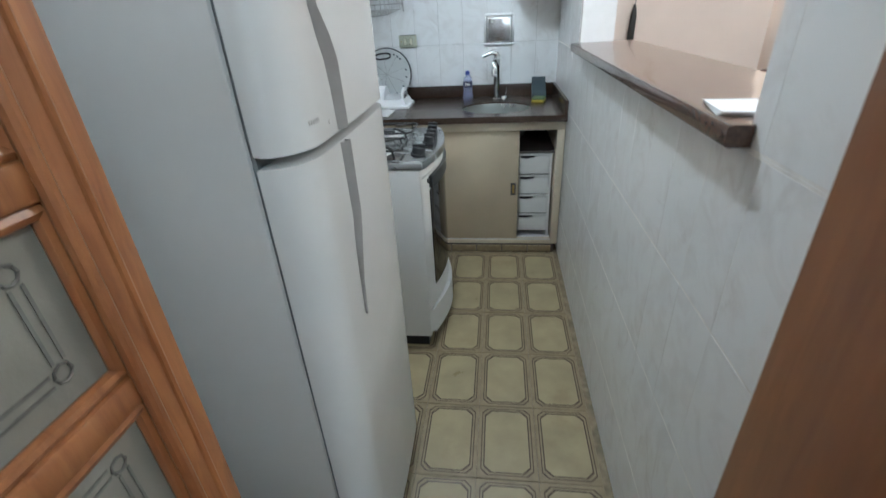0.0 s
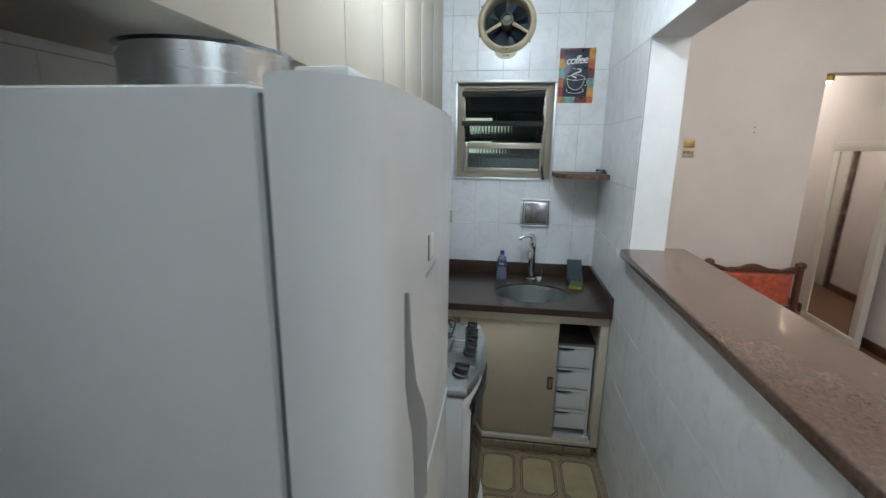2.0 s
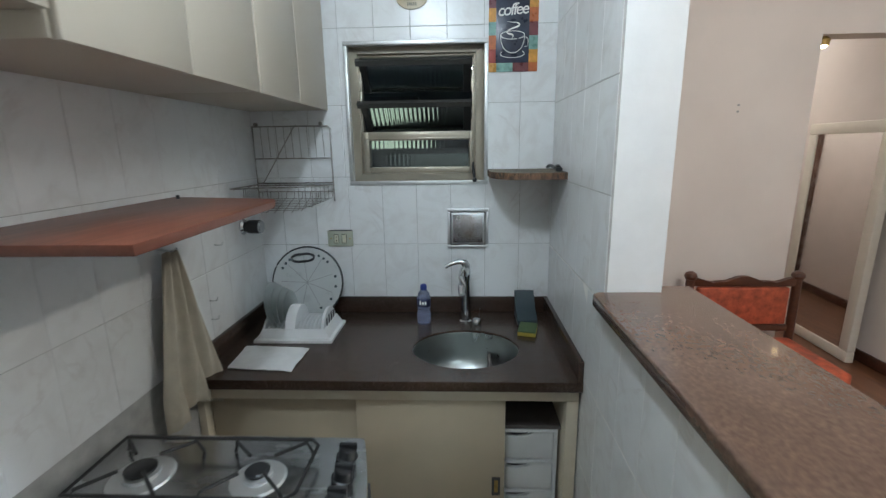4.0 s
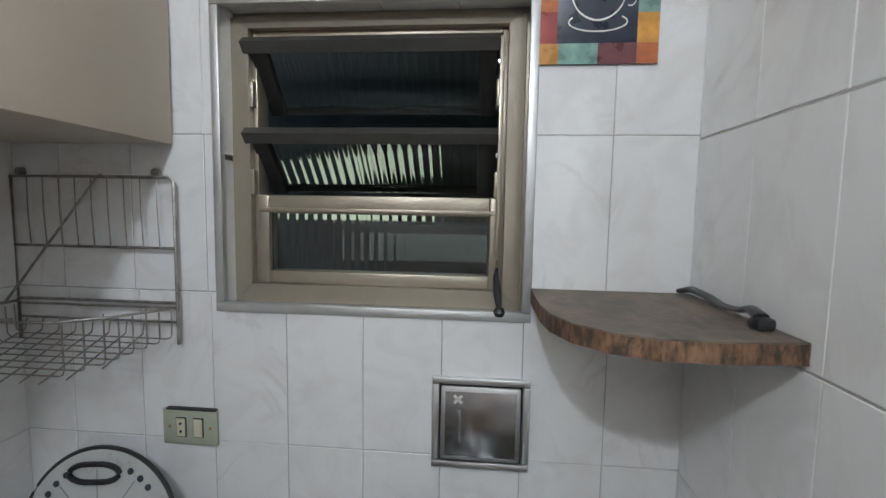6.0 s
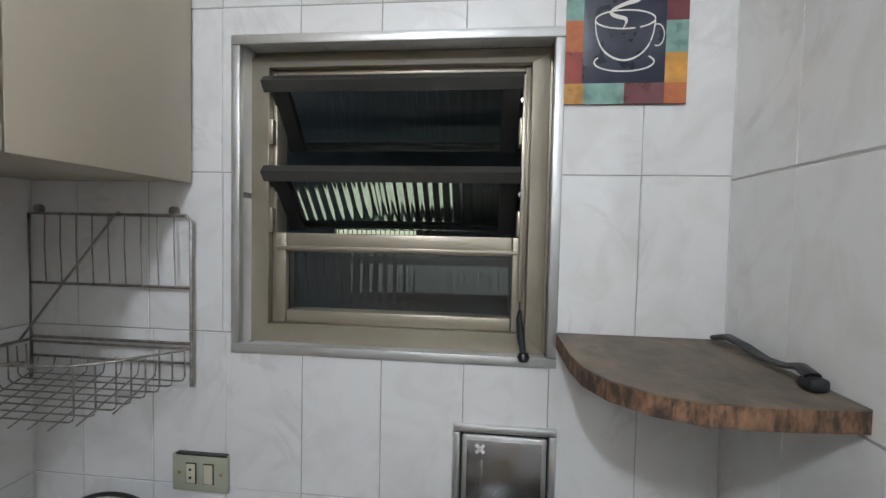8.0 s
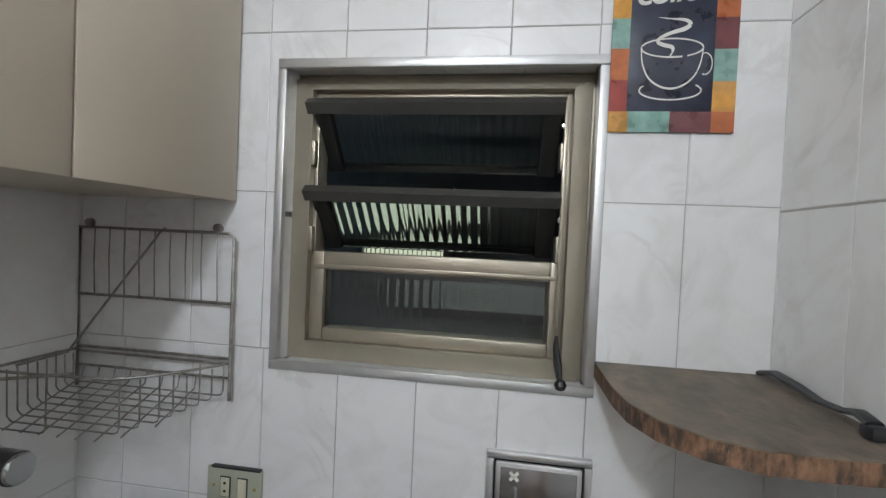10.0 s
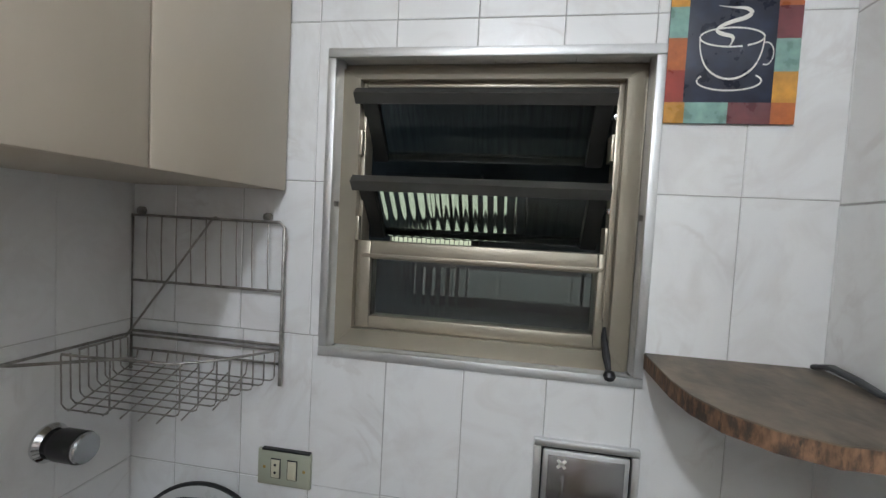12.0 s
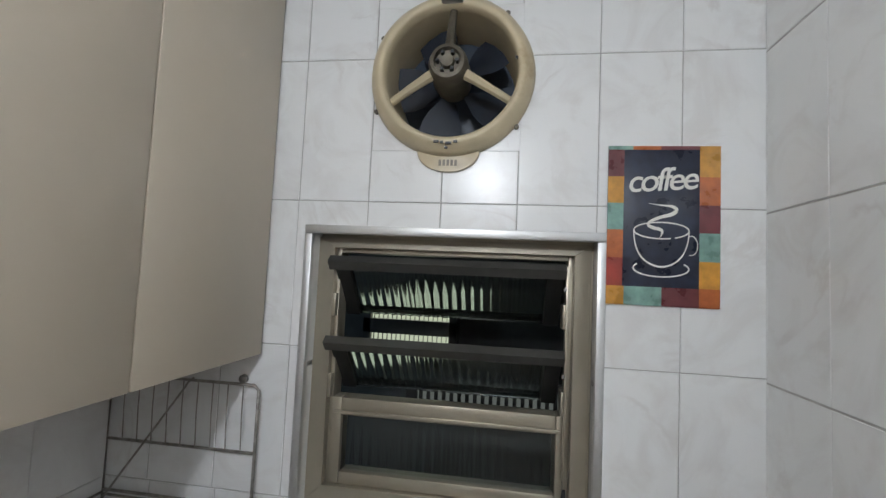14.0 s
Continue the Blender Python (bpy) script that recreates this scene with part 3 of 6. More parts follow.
# ---- stove ----
def stove():
    s = thing("gas_stove", (-0.58, 1.67, 0.0), "white gas stove with steel top, black knobs and oven", "stove")
    y0, y1 = 1.385, 1.955
    part("body", B(-0.90, -0.292, y0, y1, 0.06, 0.835, bevel=0.006), ENAMEL, s)

    def bow(y, base, rise):
        return base + rise * math.sin(math.pi * (y - y0) / (y1 - y0))

    n = 16
    ys = [y0 + (y1 - y0) * i / n for i in range(n + 1)]
    pts = [(-0.905, y0 - 0.004), *[(bow(y, -0.283, 0.052), y) for y in ys], (-0.905, y1 + 0.004)]
    part("cooktop", extrude_poly(bmesh.new(), pts, "z", 0.836, 0.866, 0.010), STEEL, s, "stainless steel cooktop with bowed front")
    pts = [(-0.291, y0 + 0.002), *[(bow(y, -0.288, 0.045), y) for y in ys[1:-1]], (-0.291, y1 - 0.002)]
    door = part("oven_door", extrude_poly(bmesh.new(), pts, "z", 0.205, 0.800, 0.008), ENAMEL, s)
    part("control_strip", extrude_poly(bmesh.new(), pts, "z", 0.806, 0.834), ENAMEL, s)
    gp = [(bow(y, -0.2865, 0.045) , y) for y in ys[2:-2]]
    pts = [(-0.288, gp[0][1]), *[(x + 0.0025, y) for x, y in gp], (-0.288, gp[-1][1])]
    part("oven_window", extrude_poly(bmesh.new(), pts, "z", 0.30, 0.735, 0.002), OVEN_GLASS, door, "black glossy oven glass")
    pts = [(-0.288, gp[0][1]), *[(x + 0.012, y) for x, y in gp], (-0.288, gp[-1][1])]
    part("oven_handle", extrude_poly(bmesh.new(), pts, "z", 0.742, 0.792, 0.006), BLACK, door)
    pts = [(-0.291, y0 + 0.004), *[(bow(y, -0.288, 0.062), y) for y in ys[1:-1]], (-0.291, y1 - 0.004)]
    part("drawer", extrude_poly(bmesh.new(), pts, "z", 0.065, 0.197, 0.02), ENAMEL, s, "bulging white warming drawer")
    part("plinth", B(-0.88, -0.31, y0 + 0.02, y1 - 0.02, 0.0, 0.06), BLACK, s)
    for i, (y, x) in enumerate(((1.500, -0.312), (1.665, -0.296), (1.735, -0.296), (1.805, -0.300), (1.875, -0.308))):
        r = 0.027 if i == 0 else 0.022
        k = part("knob", lathe(bmesh.new(), [(r + 0.004, 0.0), (r + 0.004, 0.004), (r, 0.006), (r * 0.92, 0.026), (r * 0.8, 0.029), (0.0, 0.029)], (x, y, 0.866), (0.18, 0, 1), n=24), BLACK, s)
        part("pointer", B(x - r * 0.95 + 0.005, x + r * 0.95 + 0.005, y - 0.005, y + 0.005, 0.888, 0.905, bevel=0.003), BLACK, k)
    part("button", lathe(bmesh.new(), [(0.009, 0), (0.009, 0.006), (0.0, 0.007)], (bow(1.44, -0.287, 0.045), 1.44, 0.778), (1, 0, 0), n=16), BLACK, s)
    for cx, cy, r in ((-0.49, 1.53, 0.040), (-0.49, 1.80, 0.032), (-0.76, 1.53, 0.032), (-0.76, 1.80, 0.040)):
        b = part("burner", lathe(bmesh.new(), [(r + 0.03, 0.0), (r + 0.026, 0.004), (r, 0.005), (r, 0.014), (r * 0.6, 0.017), (0, 0.017)], (cx, cy, 0.866), n=28), ALU, s)
        part("burner_cap", lathe(bmesh.new(), [(r * 0.82, 0.0), (r * 0.85, 0.006), (r * 0.7, 0.010), (0, 0.010)], (cx, cy, 0.883), n=28), BLACK, b)
    for cy in (1.53, 1.80):
        bm = bmesh.new()
        for cx in (-0.49, -0.76):
            for a in range(4):
                t = radians(45 + 90 * a)
                c, q = math.cos(t), math.sin(t)
                tube(bm, [(cx + c * 0.135, cy + q * 0.125, 0.868), (cx + c * 0.12, cy + q * 0.115, 0.900), (cx + c * 0.04, cy + q * 0.04, 0.903)], 0.0042, 6)
        x0_, x1_, a0, a1 = -0.86, -0.375, cy - 0.095, cy + 0.095
        tube(bm, [(x0_, a0, 0.898), (x1_ - 0.02, a0, 0.898), (x1_, a0 + 0.02, 0.898), (x1_, a1 - 0.02, 0.898), (x1_ - 0.02, a1, 0.898), (x0_, a1, 0.898)], 0.0045, 6, closed=True)
        part("pan_support", bm, BLACK_IRON, s, "black wire pan support")


stove()


# ---- sink counter and base cabinet ----
SINK = (-0.020, 2.545)


def counter():
    c = thing("sink_counter", (-0.3, 2.6, 0.80), "dark brown granite counter with an oval steel sink", "counter")
    # slab with an oval cut-out
    bm = bmesh.new()
    n = 48
    rx, ry = 0.203, 0.168
    hole = [(SINK[0] + rx * math.cos(2 * math.pi * i / n), SINK[1] + ry * math.sin(2 * math.pi * i / n)) for i in range(n)]
    ox0, ox1, oy0, oy1 = LEFT + 0.001, 0.3595, 2.285, BACK - 0.012
    outer = []
    for i in range(n):
        dx, dy = math.cos(2 * math.pi * i / n), math.sin(2 * math.pi * i / n)
        t = min(((ox1 if dx > 0 else ox0) - SINK[0]) / dx if abs(dx) > 1e-9 else 1e9, ((oy1 if dy > 0 else oy0) - SINK[1]) / dy if abs(dy) > 1e-9 else 1e9)
        outer.append((SINK[0] + dx * t, SINK[1] + dy * t))
    for z, flip in ((0.835, False), (0.801, True)):
        hv = [bm.verts.new((*p, z)) for p in hole]
        ov = [bm.verts.new((*p, z)) for p in outer]
        for i in range(n):
            j = (i + 1) % n
            bm.faces.new((hv[i], ov[i], ov[j], hv[j]))
        for cx, cy in ((ox0, oy0), (ox0, oy1), (ox1, oy0), (ox1, oy1)):
            i = [k for k in range(n) if {round(outer[k][0], 5) == round(cx, 5), round(outer[(k + 1) % n][0], 5) == round(cx, 5)} == {True, False} and {round(outer[k][1], 5) == round(cy, 5), round(outer[(k + 1) % n][1], 5) == round(cy, 5)} == {True, False}]
            if i:
                k = i[0]
                bm.faces.new((ov[k], bm.verts.new((cx, cy, z)), ov[(k + 1) % n]))
        if flip:
            lo = hv
        else:
            hi = hv
    for i in range(n):
        bm.faces.new((hi[i], hi[(i + 1) % n], lo[(i + 1) % n], lo[i]))
    box(bm, ox0, ox1, oy0 - 0.0005, oy0 + 0.001, 0.801, 0.835)
    part("slab", bm, COUNTER, c)
    part("upstand", B(LEFT + 0.001, 0.3595, BACK - 0.0245, BACK - 0.0115, 0.8352, 0.908, bevel=0.002), COUNTER, c)
    part("upstand", B(0.3425, 0.3595, 2.287, BACK - 0.025, 0.8352, 0.908, bevel=0.002), COUNTER, c)
    part("upstand", B(LEFT + 0.009, LEFT + 0.026, 2.287, BACK - 0.025, 0.8352, 0.908, bevel=0.002), COUNTER, c)
    bm = bmesh.new()
    prof = [(1.0, 0.024), (0.985, 0.0235), (0.965, 0.005), (0.93, -0.07), (0.84, -0.125), (0.60, -0.148), (0.16, -0.155), (0.0, -0.157)]
    rings = [[bm.verts.new((SINK[0] + rx * k * math.cos(2 * math.pi * i / n), SINK[1] + ry * k * math.sin(2 * math.pi * i / n), 0.802 + h)) for i in range(n)] for k, h in prof]
    for a, b in zip(rings, rings[1:]):
        for i in range(n):
            bm.faces.new((a[i], a[(i + 1) % n], b[(i + 1) % n], b[i]))
    basin = part("basin", bm, SINK_STEEL, c, "satin steel oval basin", smooth=60)
    part("drain", lathe(bmesh.new(), [(0.038, 0.0), (0.038, 0.003), (0.030, 0.004), (0.026, 0.001), (0.0, 0.001)], (SINK[0], SINK[1], 0.647), n=28), CHROME, basin)
    u = thing("base_cabinet", (-0.3, 2.6, 0.0), "beige sink cabinet with a sliding door and open white drawers", "cabinet")
    bm = bmesh.new()
    box(bm, LEFT + 0.003, RIGHT - 0.012, 2.31, 2.345, 0.752, 0.7995, 0.003)
    part("beam", bm, BEIGE_LIGHT, u)
    part("end_panel", B(0.316, RIGHT - 0.012, 2.312, 2.90, 0.055, 0.7515, bevel=0.002), BEIGE_LIGHT, u)
    part("end_panel", B(LEFT + 0.003, LEFT + 0.03, 2.312, 2.90, 0.055, 0.7515, bevel=0.002), BEIGE_LIGHT, u)
    part("bottom_rail", B(LEFT + 0.031, 0.3155, 2.312, 2.36, 0.055, 0.078, bevel=0.002), BEIGE_LIGHT, u)
    part("bottom_board", B(LEFT + 0.031, 0.3155, 2.361, 2.90, 0.055, 0.078), WHITE_PAINT, u)
    # back, shelf and divider coloured dark to put the cavity's shade into them
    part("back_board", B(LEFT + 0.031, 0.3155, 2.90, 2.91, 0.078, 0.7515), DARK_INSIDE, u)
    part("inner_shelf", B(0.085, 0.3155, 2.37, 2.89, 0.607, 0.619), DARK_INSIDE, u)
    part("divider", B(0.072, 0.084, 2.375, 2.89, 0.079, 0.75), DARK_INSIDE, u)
    sd = part("sliding_door", B(-0.40, 0.114, 2.3235, 2.339, 0.080, 0.7505, bevel=0.002), BEIGE, u, "plain beige sliding door")
    part("finger_pull", B(0.070, 0.100, 2.3215, 2.3245, 0.37, 0.445, bevel=0.001), BRONZE, sd, "dark recessed finger pull")
    part("pull_inset", B(0.079, 0.092, 2.3205, 2.3225, 0.383, 0.433, bevel=0.001), BRASS, sd)
    part("sliding_door", B(-0.92, -0.36, 2.342, 2.357, 0.080, 0.7505, bevel=0.002), BEIGE, u)
    part("track", B(-0.92, 0.3155, 2.319, 2.323, 0.078, 0.084), ALU, u)
    zz = [0.112, 0.230, 0.354, 0.477, 0.604]
    for a, b in zip(zz, zz[1:]):
        bm = bmesh.new()
        pts = [(0.118, a + 0.006), (0.290, a + 0.006), (0.290, b - 0.014), (0.216, b - 0.014), (0.200, b - 0.028), (0.162, b - 0.035), (0.128, b - 0.031), (0.120, b - 0.014), (0.118, b - 0.014)]
        extrude_poly(bm, pts, "y", 2.372, 2.386, 0.0015)
        dr = part("drawer", bm, WHITE_PAINT, u, "white drawer with a scooped grip, shaded by black behind")
        # black box close behind the scoop paints the shade of its opening
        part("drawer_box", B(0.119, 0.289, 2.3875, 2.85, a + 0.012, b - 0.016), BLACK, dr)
        part("runner_strip", B(0.116, 0.300, 2.368, 2.384, b - 0.010, b - 0.001), WHITE_PAINT, u)
    part("drawer_post", B(0.2915, 0.3045, 2.366, 2.384, 0.08, 0.606), WHITE_PAINT, u)
    for i in range(8):
        x = LEFT + 0.04 + 0.157 * i
        part("plinth_tile", B(x, min(x + 0.152, 0.32), 2.300, 2.312, 0.004, 0.046, bevel=0.002), FLOOR_EDGE, u)
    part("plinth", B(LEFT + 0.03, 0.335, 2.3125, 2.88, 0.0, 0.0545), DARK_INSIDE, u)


counter()


# ---- wall cabinets ----
def wall_cabinet(y0, y1, z0, mids):
    c = thing("wall_cabinet", (-0.78, (y0 + y1) / 2, z0), "cream laminate wall cabinet with two plain doors", "cabinet", "wall cabinets over the stove side")
    part("carcass", B(LEFT + 0.009, -0.622, y0 + 0.001, y1 - 0.001, z0, 2.56, bevel=0.001), CREAM, c)
    ed = [y0, *mids, y1]
    for a, b in zip(ed, ed[1:]):
        part("door", B(-0.6205, -0.604, a + (0.004 if a == y0 else 0.0015), b - (0.004 if b == y1 else 0.0015), z0 - 0.002, 2.555, bevel=0.0015), CREAM, c)


wall_cabinet(2.282, 2.940, 1.748, [2.607])
wall_cabinet(1.622, 2.280, 1.748, [1.95])
wall_cabinet(0.922, 1.618, 1.785, [1.27])
wall_cabinet(0.222, 0.918, 1.785, [0.57])


# ---- window ----
def reeded(bm, x0, x1, p0, p1, th=0.004, pitch=0.0192):
    """A pane between the lower edge p0 and the upper edge p1 (y, z), with upright ribs on its room side."""
    n = int((x1 - x0) / pitch) * 8
    d = Vector((0, p1[0] - p0[0], p1[1] - p0[1])).normalized()
    nn = Vector((1, 0, 0)).cross(d)
    if nn.y > 0:
        nn = -nn
    rows = []
    for p in (p0, p1):
        f, k = [], []
        for i in range(n + 1):
            x = x0 + (x1 - x0) * i / n
            o = Vector((x, *p))
            f.append(bm.verts.new(o + nn * (th / 2 + 0.0024 * (0.5 + 0.5 * math.cos(2 * math.pi * i / 8)))))
            k.append(bm.verts.new(o - nn * th / 2))
        rows.append((f, k))
    (f0, k0), (f1, k1) = rows
    for i in range(n):
        bm.faces.new((f0[i], f0[i + 1], f1[i + 1], f1[i]))
        bm.faces.new((k0[i + 1], k0[i], k1[i], k1[i + 1]))
        bm.faces.new((f0[i], k0[i], k0[i + 1], f0[i + 1]))
        bm.faces.new((f1[i + 1], k1[i + 1], k1[i], f1[i]))
    bm.faces.new((f0[0], f1[0], k1[0], k0[0]))
    bm.faces.new((f0[-1], k0[-1], k1[-1], f1[-1]))
    return bm


def window():
    w = thing("window_1", (-0.224, 3.0, 1.425), "champagne aluminium window with tilted dark louvres and reeded glass", "window", kind="structure")
    e, o = 0.016, 0.0125
    for a in ((WX0 - 0.004, WX1 + 0.004, WZ1 - e, WZ1 + 0.002), (WX0 - 0.004, WX1 + 0.004, WZ0 - 0.002, WZ0 + e)):
        part("edge_trim", B(a[0], a[1], BACK - 0.0125, BACK + 0.004, a[2], a[3], bevel=0.002), ALU, w, "bright aluminium corner trim")
    for a in ((WX0 - 0.004, WX0 + e - 0.003), (WX1 - e + 0.003, WX1 + 0.004)):
        part("edge_trim", B(a[0], a[1], BACK - 0.012, BACK + 0.004, WZ0 + e + 0.0005, WZ1 - e - 0.0005, bevel=0.002), ALU, w, "bright aluminium corner trim")
    # reveal of tile strips
    for i in range(4):
        x = WX0 + 0.013 + 0.1495 * i
        part("reveal_tile", B(x, min(x + 0.1480, WX1 - 0.012), BACK + 0.005, 3.0, WZ0, WZ0 + 0.008), TILE, w)
        part("reveal_tile", B(x, min(x + 0.1480, WX1 - 0.012), BACK + 0.005, 3.0, WZ1 - 0.008, WZ1), TILE, w)
    for z in (WZ0 + 0.009, WZ0 + 0.305):
        part("reveal_tile", B(WX0, WX0 + 0.008, BACK + 0.005, 3.0, z, z + 0.285), TILE, w)
        part("reveal_tile", B(WX1 - 0.008, WX1, BACK + 0.005, 3.0, z, z + 0.285), TILE, w)
    # frame: four mitred members
    X0, X1, Z0, Z1 = WX0 + 0.006, 0.064, WZ0 + 0.009, 2.000
    a, b, c, d = -0.476, 0.031, 1.474, 1.977
    yb, yf = 3.05, 2.985

    def member(p):
        bm = bmesh.new()
        lo = [bm.verts.new((x, yb, z)) for x, z in p]
        hi = [bm.verts.new((x, yf + dy, z)) for (x, z), dy in zip(p, (0.006, 0.006, 0.0, 0.0))]
        bm.faces.new(lo[::-1]), bm.faces.new(hi)
        for i in range(4):
            bm.faces.new((lo[i], lo[(i + 1) % 4], hi[(i + 1) % 4], hi[i]))
        bmesh.ops.bevel(bm, geom=list(bm.edges), offset=0.001, segments=1, affect="EDGES")
        return bm
    for p in (((X0, Z1), (X1, Z1), (b, d), (a, d)), ((X1, Z1), (X1, Z0), (b, c), (b, d)), ((X1, Z0), (X0, Z0), (a, c), (b, c)), ((X0, Z0), (X0, Z1), (a, d), (a, c))):
        part("frame", member(p), CHAMPAGNE, w)
    part("frame_return", B(WX0 + 0.009, WX1 - 0.009, 3.002, yb, Z1 + 0.0005, WZ1 - 0.009), CHAMPAGNE, w)
    part("frame_return", B(X1 + 0.0005, WX1 - 0.009, 3.002, yb, Z0, Z1), CHAMPAGNE, w)
    part("inner_frame", B(a, a + 0.008, yf + 0.018, yb, c, d, bevel=0.001), CHAMPAGNE, w)
    part("inner_frame", B(b - 0.010, b, yf + 0.018, yb, c, d, bevel=0.001), CHAMPAGNE, w)
    part("inner_frame", B(a + 0.0085, b - 0.0105, yf + 0.018, yb, d - 0.010, d, bevel=0.001), CHAMPAGNE, w)
    for q in ((-0.4675, -0.445, 1.4745, 1.655), (0.004, 0.0195, 1.4745, 1.655), (-0.4445, 0.0035, 1.4745, 1.500), (-0.4445, 0.0035, 1.618, 1.655)):
        part("fixed_sash", B(q[0], q[1], yf + 0.012, yb - 0.01, q[2], q[3], bevel=0.0025), CHAMPAGNE, w)
    part("bead", B(-0.462, 0.012, yf + 0.006, yf + 0.0115, 1.622, 1.629, bevel=0.001), CHAMPAGNE, w)
    part("pane", reeded(bmesh.new(), -0.445, 0.004, (3.015, 1.499), (3.015, 1.619)), REED, w, "ribbed dark glass pane", smooth=60)
    for zt, zb in ((1.953, 1.832), (1.780, 1.665)):
        pt, pb = Vector((2.975, zt)), Vector((3.078, zb))
        dv = (pt - pb).normalized()
        nn = Vector((dv.y, -dv.x))
        if nn.x > 0:
            nn = -nn

        def bar(x0, x1, q0, q1, th, name, parent, mat=LOUVRE_BLACK, back=0.0):
            bm = bmesh.new()
            pts = [p - nn * (back + k * th / 2) for p, k in ((q0, 1), (q1, 1), (q1, -1), (q0, -1))]
            extrude_poly(bm, [(p.x, p.y) for p in pts], "x", x0, x1, 0.0015)
            return part(name, bm, mat, parent)
        lv = bar(-0.486, 0.015, pt - dv * 0.024, pt, 0.020, "louvre", w, BRONZE)
        tagged(lv, "dark bronze tilted louvre with ribbed glass")
        bar(-0.470, 0.008, pb, pb + dv * 0.013, 0.010, "louvre_rail", lv, back=0.010)
        bar(-0.472, -0.440, pb, pt - dv * 0.0245, 0.016, "louvre_stile", lv)
        bar(-0.022, 0.010, pb, pt - dv * 0.0245, 0.016, "louvre_stile", lv)
        q0, q1 = pb + dv * 0.001, pt - dv * 0.022
        part("louvre_pane", reeded(bmesh.new(), -0.441, -0.021, (q0.x, q0.y), (q1.x, q1.y)), REED, lv, "ribbed glass", smooth=60)
        part("pivot", lathe(bmesh.new(), [(0.006, 0), (0.006, 0.012), (0.0, 0.013)], (0.017, 2.995, zt - 0.045), (0, -1, 0), n=14), CHROME, w)
        for x in (-0.4745, 0.0145):
            part("pivot_block", B(x - 0.004, x + 0.005, 2.988, 3.03, zt - 0.125, zt - 0.075, bevel=0.002), CHAMPAGNE, w)
    part("louvre_bar", B(0.0155, 0.0225, 2.982, 2.990, 1.535, 1.955, bevel=0.001), CHAMPAGNE, w)
    lev = part("lever", tube(bmesh.new(), [(0.020, 2.980, 1.520), (0.018, 2.968, 1.505), (0.021, 2.952, 1.475), (0.024, 2.938, 1.452)], [0.003, 0.0055, 0.0075, 0.005], 10), BLACK, w, "black window crank lever")
    part("lever_ball", lathe(bmesh.new(), [(0.0, -0.011), (0.008, -0.0075), (0.011, 0), (0.008, 0.0075), (0.0, 0.011)], (0.025, 2.932, 1.445), n=18), BLACK, lev)


window()


